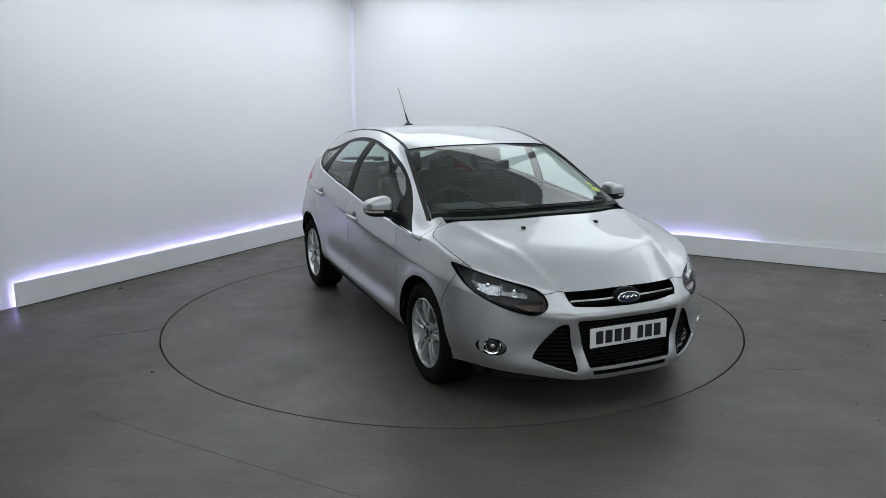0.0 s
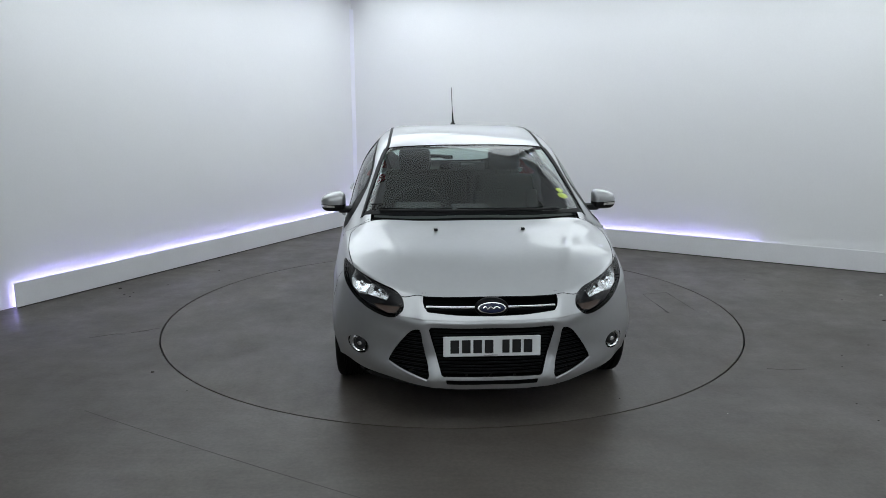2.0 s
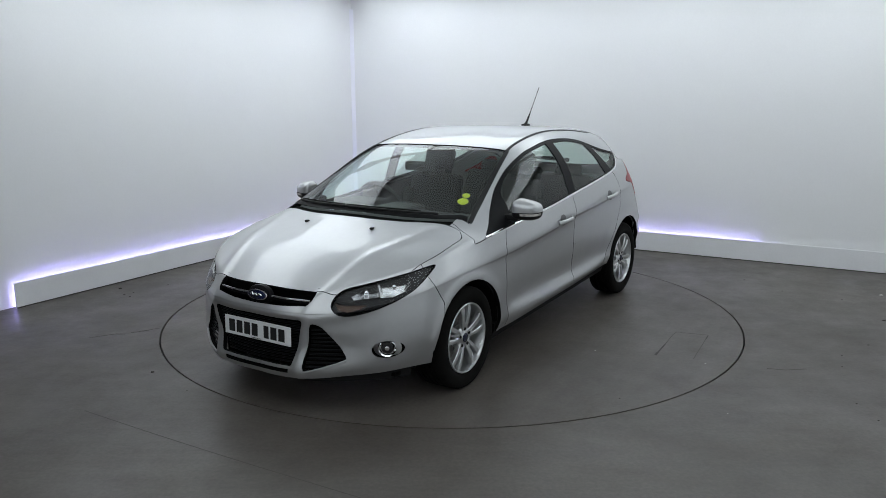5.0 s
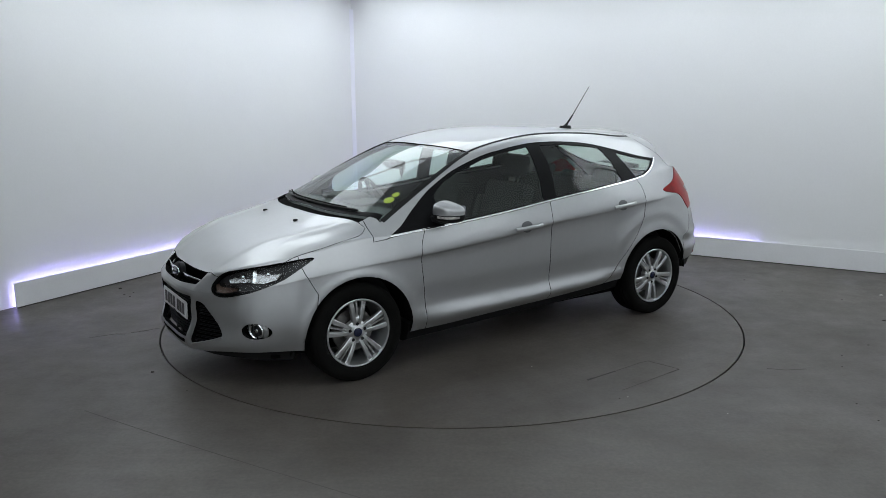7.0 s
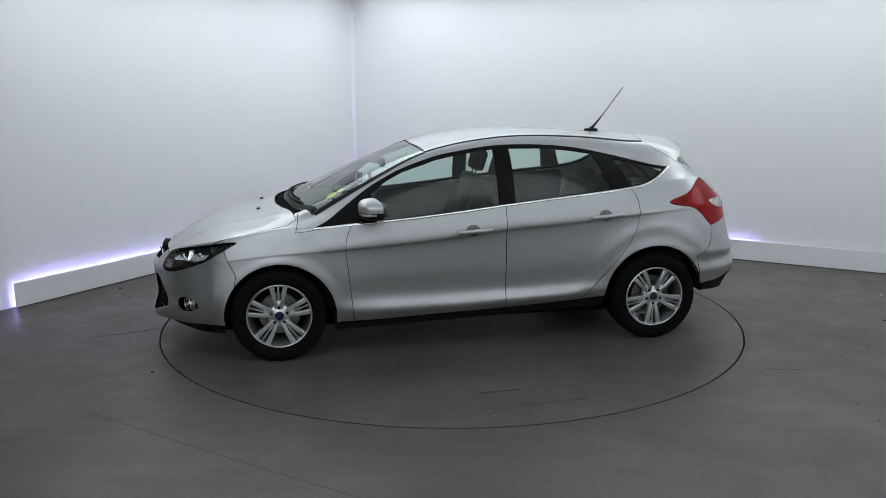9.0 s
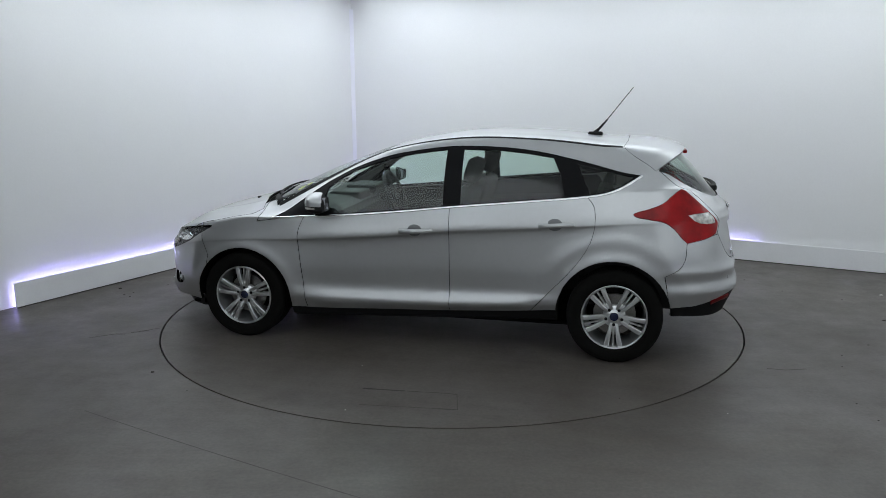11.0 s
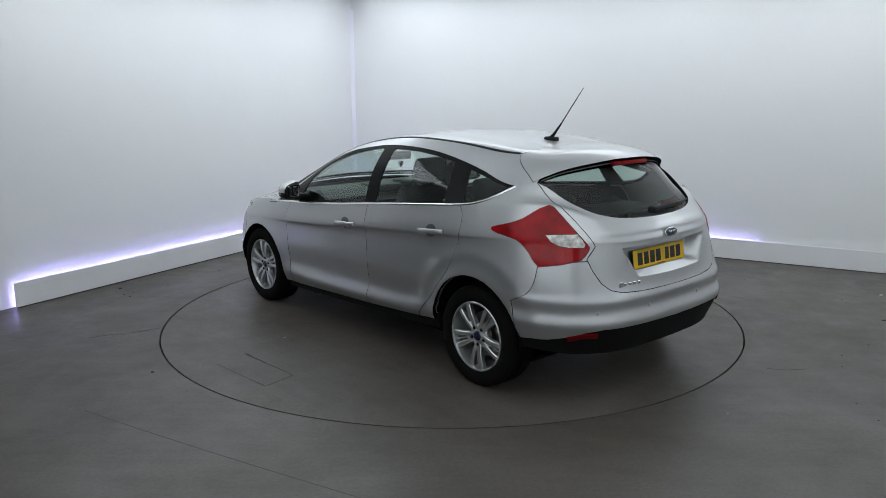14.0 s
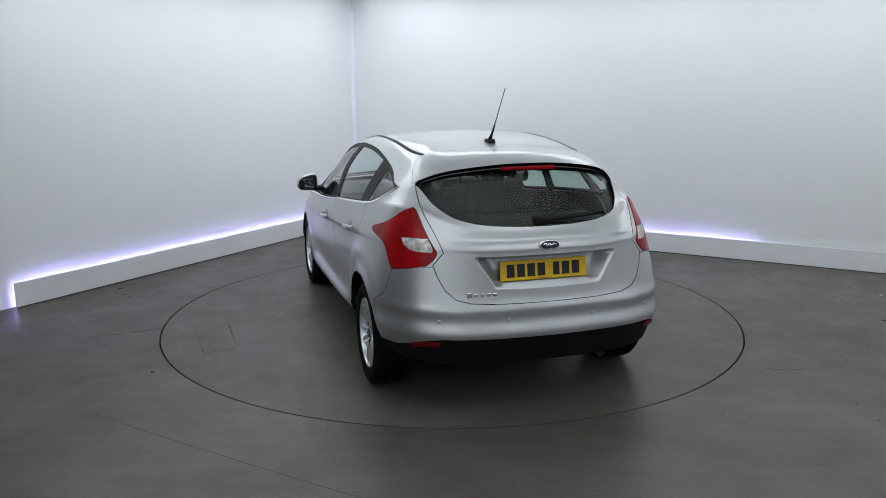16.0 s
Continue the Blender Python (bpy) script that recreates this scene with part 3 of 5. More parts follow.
def inside(pt, poly):
    x, y = pt
    hit = False
    j = len(poly) - 1
    for i in range(len(poly)):
        xi, yi = poly[i]
        xj, yj = poly[j]
        if (yi > y) != (yj > y) and x < (xj - xi) * (y - yi) / (yj - yi) + xi:
            hit = not hit
        j = i
    return hit


def cut(bm, lay, view, poly, where, name, only=None):
    """Cuts the outline into the skin along the view's third axis and marks the faces within it as the panel of that name."""
    U, V = view
    D = U.cross(V)
    poly = [(float(a), float(b)) for a, b in poly]
    xs, ys = [p[0] for p in poly], [p[1] for p in poly]
    x0, x1, y0, y1 = min(xs), max(xs), min(ys), max(ys)

    def ok(f):
        c = f.calc_center_median()
        return where(c) and (only is None or f[lay] in only)
    near = set()
    for f in bm.faces:
        us = [v.co.dot(U) for v in f.verts]
        vs = [v.co.dot(V) for v in f.verts]
        if max(us) >= x0 and min(us) <= x1 and max(vs) >= y0 and min(vs) <= y1 and ok(f):
            near.add(f)
    for i in range(len(poly)):
        (ax, ay), (bx, by) = poly[i - 1], poly[i]
        if abs(ax - bx) + abs(ay - by) < 1e-6:
            continue
        no = Vector((by - ay, ax - bx))
        no.normalize()
        lo_x, hi_x, lo_y, hi_y = min(ax, bx) - 1e-4, max(ax, bx) + 1e-4, min(ay, by) - 1e-4, max(ay, by) + 1e-4
        pick = []
        for f in near:
            us = [v.co.dot(U) for v in f.verts]
            vs = [v.co.dot(V) for v in f.verts]
            if max(us) < lo_x or min(us) > hi_x or max(vs) < lo_y or min(vs) > hi_y:
                continue
            ds = [(a - ax) * no.x + (b - ay) * no.y for a, b in zip(us, vs)]
            if max(ds) > 2e-5 and min(ds) < -2e-5:
                pick.append(f)
        if not pick:
            continue
        geom = pick + list({e for f in pick for e in f.edges}) + list({v for f in pick for v in f.verts})
        r = bmesh.ops.bisect_plane(bm, geom=geom, dist=2e-5, plane_co=U * ax + V * ay, plane_no=U * no.x + V * no.y)
        near.update(g for g in r["geom"] if isinstance(g, bmesh.types.BMFace))
    key = REGION.setdefault(name, len(REGION))
    for f in near:
        if f.is_valid:
            c = f.calc_center_median()
            if where(c) and (only is None or f[lay] in only) and inside((c.dot(U), c.dot(V)), poly):
                f[lay] = key


REGION = {"frame": 0}


def circle(cx, cy, r, n=48, ry=None):
    return [(cx + r * math.cos(2 * math.pi * k / n), cy + (ry or r) * math.sin(2 * math.pi * k / n)) for k in range(n)]


# outlines: belt line, top of the side windows
BELT = [(-.244, .889), (-.492, .909), (-.83, .932), (-1.212, .968), (-1.544, 1.006), (-1.993, 1.05), (-2.449, 1.095), (-2.57, 1.116), (-2.66, 1.15), (-2.79, 1.226)]
EAVE = [(-2.79, 1.226), (-2.669, 1.243), (-2.457, 1.294), (-2.248, 1.343), (-2.041, 1.378), (-1.838, 1.396), (-1.581, 1.40), (-1.438, 1.39), (-1.241, 1.362),
        (-1.085, 1.331), (-.85, 1.252), (-.733, 1.195), (-.616, 1.13), (-.46, 1.022), (-.342, .937), (-.244, .889)]
DLO = list(smooth_line(BELT, 5)[:-1]) + list(smooth_line(EAVE, 4)[:-1])
DOOR_F = list(smooth_line([(-.492, .906), (-.458, .825), (-.45, .749), (-.466, .555), (-.496, .247), (-.50, .20)], 5))
DOOR_M = [(-1.541, .20), (-1.543, .6), (-1.541, 1.02)]
DOOR_R = list(smooth_line([(-2.442, 1.10), (-2.489, 1.044), (-2.505, .964), (-2.497, .865), (-2.461, .767), (-2.384, .648), (-2.247, .491), (-2.097, .325), (-2.0, .20)], 5))
HEADLAMP = smooth_line([(.395, .806), (.30, .800), (.264, .793), (.111, .768), (-.03, .742), (-.130, .718), (-.188, .678), (-.212, .63), (-.19, .598), (-.138, .583), (.007, .607), (.13, .645), (.25, .697), (.335, .757)], 4, True)
TAILLAMP = list(smooth_line([(-1.675, 1.142), (-1.62, 1.122), (-1.565, 1.088), (-1.51, 1.055), (-1.44, 1.028), (-1.365, 1.005), (-1.345, .992), (-1.355, .978), (-1.42, .962), (-1.495, .943), (-1.545, .90),
                             (-1.582, .842), (-1.612, .812)], 4)) + [(-1.74, .832), (-1.83, .852)] + list(smooth_line([(-1.85, .858), (-1.878, .89), (-1.892, .922), (-1.872, .95)], 4)) + [(-1.79, 1.036), (-1.70, 1.132)]


def marked_skin():
    bm = skin()
    lay = bm.faces.layers.int.new("panel")
    R = REGION
    side = lambda c: c.y > 0.5 and c.z < 1.45
    cut(bm, lay, SIDE_VIEW, [(.7, .15), (.7, 1.0), (-.15, .99), (-.14, .91), (-.128, .865), (-.20, .872), (-.262, .884), (-.35, .895)] + DOOR_F, lambda c: c.y > .5 and c.z < .99, "fender")
    cut(bm, lay, SIDE_VIEW, [(.34, .775), (.325, .72), (.265, .60), (.29, .45), (.30, .15), (1, .15), (1, .95), (.34, .95)], lambda c: c.x > .2, "front_bumper")
    bonnet = list(smooth_line([(.792, -.02), (.782, .20), (.748, .37), (.735, .46), (.645, .615), (.49, .725), (.28, .782), (.05, .796), (-.075, .785), (-.13, .738)], 5))
    rear = list(smooth_line([(-.13, .738), (-.098, .60), (-.024, .40), (.014, .2), (.024, -.02)], 4))
    cut(bm, lay, TOP_VIEW, bonnet + rear[1:], lambda c: c.z > .66 and c.x > -.2, "bonnet")
    wsb = list(smooth_line([(-.045, -.02), (-.054, .2), (-.09, .40), (-.16, .60), (-.24, .735)], 4))
    cut(bm, lay, TOP_VIEW, [p for p in rear[::-1] if p[1] < .69] + [p for p in wsb[::-1] if p[1] < .675], lambda c: c.z > .85 and c.x > -.4, "cowl")
    wst = [(-.58, .668), (-1.028, .580), (-1.02, .3), (-.998, -.02)]
    cut(bm, lay, TOP_VIEW, wsb + list(smooth_line([wsb[-1], wst[0], wst[1]], 5)[1:]) + wst[2:], lambda c: c.z > .9 and c.x > -1.2, "windscreen")
    cut(bm, lay, TOP_VIEW, [(-.999, -.02), (-1.021, .3), (-1.03, .574)] + list(smooth_line([(-1.06, .562), (-1.56, .545), (-2.07, .540), (-2.48, .53), (-2.665, .50)], 5)) + [(-2.69, .3), (-2.70, -.02)],
        lambda c: c.z > 1.2, "roof")
    tail = list(smooth_line([(-2.875, .632), (-2.962, .527), (-3.058, .29), (-3.092, -.02)], 6))
    cut(bm, lay, TOP_VIEW, [(-2.70, -.02), (-2.69, .3)] + list(smooth_line([(-2.665, .50), (-2.685, .545), (-2.745, .588), (-2.875, .632)], 4)[:-1]) + tail, lambda c: c.z > 1.22 and c.x < -2.5, "spoiler")
    cut(bm, lay, SIDE_VIEW, DLO, side, "window_frame", (R["frame"], R["fender"]))
    wf = (R["window_frame"],)
    g1 = [(-.615, .930), (-.64, 1.105), (-.735, 1.178), (-.85, 1.236), (-1.085, 1.314), (-1.24, 1.346), (-1.44, 1.374), (-1.487, 1.379), (-1.492, 1.013), (-1.212, .982), (-.83, .946)]
    g2 = [(-1.615, 1.028), (-1.603, 1.383), (-1.84, 1.380), (-2.04, 1.361), (-2.21, 1.335), (-2.262, 1.24), (-2.30, 1.093), (-1.99, 1.064)]
    g3 = [(-2.372, 1.296), (-2.55, 1.255), (-2.74, 1.219), (-2.65, 1.162), (-2.565, 1.13), (-2.462, 1.112)]
    for nm, g in (("front_glass", g1), ("rear_glass", g2), ("quarter_glass", g3)):
        cut(bm, lay, SIDE_VIEW, g, side, nm, wf)
    cut(bm, lay, SIDE_VIEW, DOOR_F + DOOR_M + [(p[0], p[1] + .02) for p in reversed(BELT) if -1.54 < p[0] < -.49], lambda c: c.y > .6 and c.z < 1.1, "front_door", (0,))
    cut(bm, lay, SIDE_VIEW, DOOR_M[::-1] + DOOR_R[::-1] + [(p[0], p[1] + .02) for p in reversed(BELT) if -2.44 < p[0] < -1.55], lambda c: c.y > .6 and c.z < 1.13, "rear_door", (0,))
    # tail
    cut(bm, lay, SIDE_VIEW, [(-2.95, .15), (-2.985, .45)] + list(smooth_line([(-2.955, .605), (-3.01, .632), (-3.055, .665), (-3.078, .715), (-3.085, .835)], 4)) + [(-3.7, .88), (-3.7, .15)], lambda c: c.x < -2.8, "rear_bumper", (0,))
    cut(bm, lay, END_VIEW, [(-.02, 1.45), (.3, 1.40), (.55, 1.33), (.622, 1.25), (.628, 1.16), (.632, 1.115), (.60, 1.02), (.572, .925), (.628, .86), (.612, .80), (.575, .725), (.525, .682), (.45, .662), (.30, .653), (-.02, .650)],
        lambda c: c.x < -2.85, "tailgate", (0, R["rear_bumper"]))
    cut(bm, lay, END_VIEW, list(smooth_line([(.603, 1.232), (.565, 1.16), (.49, 1.10), (.37, 1.066), (.2, 1.052), (-.02, 1.048)], 5)) + [(-.02, 1.42), (.29, 1.40), (.52, 1.35), (.628, 1.258)],
        lambda c: c.x < -2.85, "rear_window", (R["tailgate"],))
    cut(bm, lay, TAIL_VIEW, TAILLAMP, lambda c: c.x < -2.6 and c.y > .4, "tail_light", (0, R["tailgate"], R["rear_bumper"]))
    tl = (R["tail_light"],)
    cut(bm, lay, TAIL_VIEW, [(-1.650, .984), (-1.70, .990), (-1.826, .994), (-1.850, .968), (-1.870, .938), (-1.862, .923), (-1.78, .923), (-1.725, .930), (-1.68, .950)], lambda c: c.x < -2.6, "tail_clear", tl)
    cut(bm, lay, END_VIEW, [(-.02, .1), (-.02, .466), (.60, .470), (.68, .458), (.80, .402), (.98, .372), (.98, .1)], lambda c: c.x < -2.9, "rear_skirt", (R["rear_bumper"],))
    # nose
    fb = (R["front_bumper"],)
    cut(bm, lay, LAMP_VIEW, HEADLAMP, lambda c: c.x > .1 and c.y > .3, "headlight", (R["front_bumper"], R["fender"], R["bonnet"], 0))
    nose = lambda c: c.x > .5
    cut(bm, lay, END_VIEW, [(-.02, .74), (.352, .74), (.362, .676), (.355, .650), (.338, .630), (.2, .622), (-.02, .616)], nose, "upper_opening", fb)
    cut(bm, lay, END_VIEW, [(-.02, .553), (.325, .553), (.333, .54), (.268, .298), (.258, .290), (-.02, .290)], nose, "lower_opening", fb)
    cut(bm, lay, END_VIEW, smooth_line([(.385, .535), (.42, .528), (.448, .505), (.545, .36), (.548, .338), (.50, .318), (.35, .272), (.338, .29), (.37, .46)], 3, True), nose, "side_opening", fb)
    cut(bm, lay, END_VIEW, [(-.02, .266), (.245, .268), (.240, .248), (-.02, .246)], nose, "slot_opening", fb)
    cut(bm, lay, END_VIEW, circle(.725, .390, .060, 32, .046), lambda c: c.x > .4, "fog_opening", fb)
    # wheel arches
    low = lambda c: c.z < .75 and c.y > .4
    cut(bm, lay, SIDE_VIEW, circle(-.012, .302, .366, 64), low, "void")
    cut(bm, lay, SIDE_VIEW, circle(-2.636, .322, .370, 64), low, "void")
    # plate recess of the tailgate
    for poly, name in (([(-.02, .905), (.42, .905), (.31, .735), (-.02, .725)], "tailgate"),):
        cut(bm, lay, END_VIEW, poly, lambda c: c.x < -3, "recess", (R["tailgate"],))
        dent = {v for f in bm.faces if f[lay] == R["recess"] for v in f.verts}
        for v in dent:
            if all(f[lay] == R["recess"] for f in v.link_faces):
                d = min(1.0, max(0.0, (.905 - v.co.z) / .012), max(0.0, (.42 - .11 * (.905 - v.co.z) / .17 - v.co.y) / .07), max(0.0, (v.co.z - .725) / .012))
                v.co.x += 0.10 * d
        for f in bm.faces:
            if f[lay] == R["recess"]:
                f[lay] = R["tailgate"]
    bm.normal_update()
    return bm, lay


class Skin:
    """The marked skin as plain lists, from which panels are taken."""

    def __init__(self):
        bm, lay = marked_skin()
        bm.verts.index_update()
        self.co = [v.co.copy() for v in bm.verts]
        self.no = [v.normal.copy() for v in bm.verts]
        self.faces = [([v.index for v in f.verts], f[lay]) for f in bm.faces]
        bm.free()

    def take(self, name, ids, mat, parent, label="", sides=(1,), gap=0.0022, flange=0.020, sink=0.0, bend=None, flip=False, push=None):
        """One panel: the faces of these regions, on one side or both, with a turned-in edge."""
        keys = {REGION[i] for i in ids}
        faces = [f for f, k in self.faces if k in keys]
        used = sorted({i for f in faces for i in f})
        remap = {i: n for n, i in enumerate(used)}
        co = [self.co[i].copy() for i in used]
        no = [self.no[i].copy() for i in used]
        faces = [[remap[i] for i in f] for f in faces]
        count = {}
        for f in faces:
            for a, b in zip(f, f[1:] + f[:1]):
                count[(a, b)] = count.get((a, b), 0) + 1
        rim = [(a, b) for (a, b) in count if (b, a) not in count and not (abs(co[a].y) < 1e-4 and abs(co[b].y) < 1e-4)]
        shift = {}
        for a, b in rim:
            e = (co[b] - co[a]).normalized()
            n = (no[a] + no[b]).normalized()
            t = n.cross(e)
            for i in (a, b):
                shift[i] = shift.get(i, Vector()) + t
        for i, t in shift.items():
            if t.length > 1e-6:
                t = t.normalized() * gap
                if abs(co[i].y) < 1e-4:
                    t.y = 0
                co[i] += t
        for i in range(len(co)):
            if abs(co[i].y) < 1e-4:
                no[i].y = 0
                no[i].normalize()
            co[i] -= no[i] * sink
            if bend:
                co[i] += bend(co[i], no[i])
        verts, vno, quads = list(co), list(no), []
        if flange:
            low = {}
            for a, b in rim:
                for i in (a, b):
                    if i not in low:
                        low[i] = len(verts)
                        verts.append(co[i] - no[i] * flange + (push or Vector()))
                        vno.append(no[i])
                quads.append((b, a, low[a], low[b]))
        all_v, all_f, all_n, rims = [], [], [], []
        for s in sides:
            base = len(all_v)
            weld = {}
            if s == -1 and len(sides) == 2:
                for i, v in enumerate(verts):
                    if abs(v.y) < 1e-4:
                        weld[i] = i
            idx = {}
            for i, v in enumerate(verts):
                if i in weld:
                    idx[i] = weld[i]
                else:
                    idx[i] = len(all_v)
                    all_v.append(Vector((v.x, v.y * s, v.z)))
            for f, outer in [(f, True) for f in faces] + [(q, False) for q in quads]:
                g = list(f) if (s == 1) != flip else list(reversed(f))
                all_f.append([idx[i] for i in g])
                rims.append(0 if outer else 1)
                if outer:
                    all_n += [Vector((vno[i].x, vno[i].y * s, vno[i].z)) * (-1 if flip else 1) for i in g]
                else:
                    p = [Vector((verts[i].x, verts[i].y * s, verts[i].z)) for i in g]
                    q = (p[1] - p[0]).cross(p[2] - p[0])
                    q = q.normalized() if q.length > 1e-12 else Vector((0, 0, 1))
                    all_n += [q] * 4
        me = bpy.data.meshes.new(name)
        me.from_pydata([v + OFF for v in all_v], [], all_f)
        me.polygons.foreach_set("use_smooth", [True] * len(me.polygons))
        me.normals_split_custom_set([tuple(n) for n in all_n])
        me.materials.append(mat)
        # turned-in edges of silver panels are blackened to paint the shade in gaps
        if flange and mat is M_PAINT:
            me.materials.append(M_DARK)
            me.polygons.foreach_set("material_index", rims)
        ob = new(name, me)
        ob.parent = parent
        if label:
            ob["label"] = label
        return ob


OFF = Vector((AXIS[0], AXIS[1], 0))


def glass_material(name, tint, gloss_rough=0.01, ior=1.5):
    m = bpy.data.materials.new(name)
    m.use_nodes = True
    nt = m.node_tree
    nt.nodes.remove(nt.nodes["Principled BSDF"])
    out = nt.nodes["Material Output"]
    tr = nt.nodes.new("ShaderNodeBsdfTransparent")
    tr.inputs[0].default_value = (*tint, 1)
    gl = nt.nodes.new("ShaderNodeBsdfGlossy")
    gl.inputs["Roughness"].default_value = gloss_rough
    lw = nt.nodes.new("ShaderNodeLayerWeight")
    lw.inputs["Blend"].default_value = 0.5
    pw = nt.nodes.new("ShaderNodeMath")
    pw.operation, pw.inputs[1].default_value = "POWER", 5.0
    nt.links.new(lw.outputs["Facing"], pw.inputs[0])
    fr = nt.nodes.new("ShaderNodeMapRange")
    fr.inputs["To Min"].default_value = ((ior - 1) / (ior + 1)) ** 2 * 1.25
    nt.links.new(pw.outputs[0], fr.inputs["Value"])
    mx = nt.nodes.new("ShaderNodeMixShader")
    nt.links.new(fr.outputs[0], mx.inputs[0])
    nt.links.new(tr.outputs[0], mx.inputs[1])
    nt.links.new(gl.outputs[0], mx.inputs[2])
    nt.links.new(mx.outputs[0], out.inputs["Surface"])
    return m


M_GLASS = glass_material("tinted_glass", (0.82, 0.93, 0.88))
M_REAR = glass_material("dark_tinted_glass", (0.62, 0.72, 0.68), 0.35, 1.4)
M_SCREEN = glass_material("windscreen_glass", (0.84, 0.94, 0.90))
M_CLEAR = glass_material("clear_lens", (0.93, 0.94, 0.95), 0.04, 1.25)
M_RED = material("red_lens", (0.29, 0.0035, 0.006), 0.3, coat=0.22, ior=1.2, stain=0.45, stain_scale=5)
M_RED_DARK = material("dark_red_reflector", (0.14, 0.004, 0.006), 0.35, ior=1.25)
M_LOOK = material("mirror_glass", (0.30, 0.31, 0.33), 0.05, metal=1.0)
# body silver with the hollow's shade put into the colour
M_BOWL = material("shaded_silver_bowl", (0.16, 0.162, 0.166), 0.4, metal=0.7)
M_LENS_W = material("pale_lens", (0.52, 0.50, 0.48), 0.2, coat=0.8, grain=0.4, grain_scale=38, stain=0.2, stain_scale=14)
M_AMBER = material("amber_bulb", (0.12, 0.085, 0.07), 0.25, coat=0.5)
M_LAMP_IN = material("lamp_housing", (0.013, 0.013, 0.015), 0.4, coat=0.1)
M_MIRROR_IN = material("lamp_reflector", (0.92, 0.93, 0.94), 0.2, metal=0.8, bump=1.0, bump_scale=45, grain=0.25, grain_scale=42)
M_CLOTH = material("seat_cloth", (0.022, 0.0225, 0.0235), 0.9, grain=0.15, grain_scale=50, bump=0.2, bump_scale=80)
M_TRIM_IN = material("interior_plastic", (0.016, 0.016, 0.017), 0.6, grain=0.1, grain_scale=50, bump=0.1, bump_scale=100)
M_LINING = material("pale_lining", (0.22, 0.22, 0.215), 0.85, grain=0.06, grain_scale=40)
M_PLATE_W = material("white_plate", (0.72, 0.73, 0.74), 0.3)
M_PLATE_Y = material("yellow_plate", (0.80, 0.50, 0.015), 0.3)
M_INK = material("plate_ink", (0.012, 0.012, 0.013), 0.35)
M_BLUE = material("badge_blue", (0.009, 0.014, 0.045), 0.2, coat=0.4)
M_STICK = material("yellow_sticker", (0.62, 0.66, 0.04), 0.6)
M_DARK = material("underbody_and_gap_black", (0.006, 0.006, 0.006), 0.9, ior=1.12)


def put(name, bm, mat, parent, label="", smooth=True, angle=0.6, side=1):
    """A part of the car, given in car lengths from the front axle; side -1 mirrors it to the right-hand side."""
    if side == -1:
        for v in bm.verts:
            v.co.y *= -1
        bmesh.ops.reverse_faces(bm, faces=bm.faces[:])
    for v in bm.verts:
        v.co += OFF
    return part(name, bm, mat, parent, label, smooth, angle)


def rounded(lo, hi, r=0.03, seg=3, m=None):
    return box(lo, hi, m, r, seg)


def ribbon(bm, pts, nrm, w, h):
    """A flat bar of width w and height h along pts, standing on the surface whose normals are given."""
    pts = [Vector(p) for p in pts]
    rings = []
    for i, p in enumerate(pts):
        d = (pts[min(i + 1, len(pts) - 1)] - pts[max(i - 1, 0)]).normalized()
        n = (Vector(nrm[i]) - d * d.dot(Vector(nrm[i]))).normalized()
        t = d.cross(n)
        rings.append([bm.verts.new(p + t * (w / 2 * a) + n * b) for a, b in ((-1, -.002), (-1, h * .6), (-.55, h), (.55, h), (1, h * .6), (1, -.002))])
    for a, b in zip(rings, rings[1:]):
        for k in range(6):
            bm.faces.new((a[k], a[(k + 1) % 6], b[(k + 1) % 6], b[k]))
    bm.faces.new(rings[0])
    bm.faces.new(rings[-1])
    bmesh.ops.recalc_face_normals(bm, faces=bm.faces[:])


class Surface:
    """Finds the skin's point over a place of the side, front or top view."""

    def __init__(self, sk):
        from mathutils.bvhtree import BVHTree
        self.tree = BVHTree.FromPolygons(sk.co, [f for f, k in sk.faces])

    def shot(self, origin, way):
        p, n, i, d = self.tree.ray_cast(Vector(origin), Vector(way))
        if n is not None and n.dot(Vector(way)) > 0:
            n = -n
        return p, n

    def side(self, x, z):
        return self.shot((x, 3, z), (0, -1, 0))

    def top(self, x, y):
        return self.shot((x, y, 4), (0, 0, -1))

    def front(self, y, z):
        return self.shot((3, y, z), (-1, 0, 0))

    def back(self, y, z):
        return self.shot((-6, y, z), (1, 0, 0))


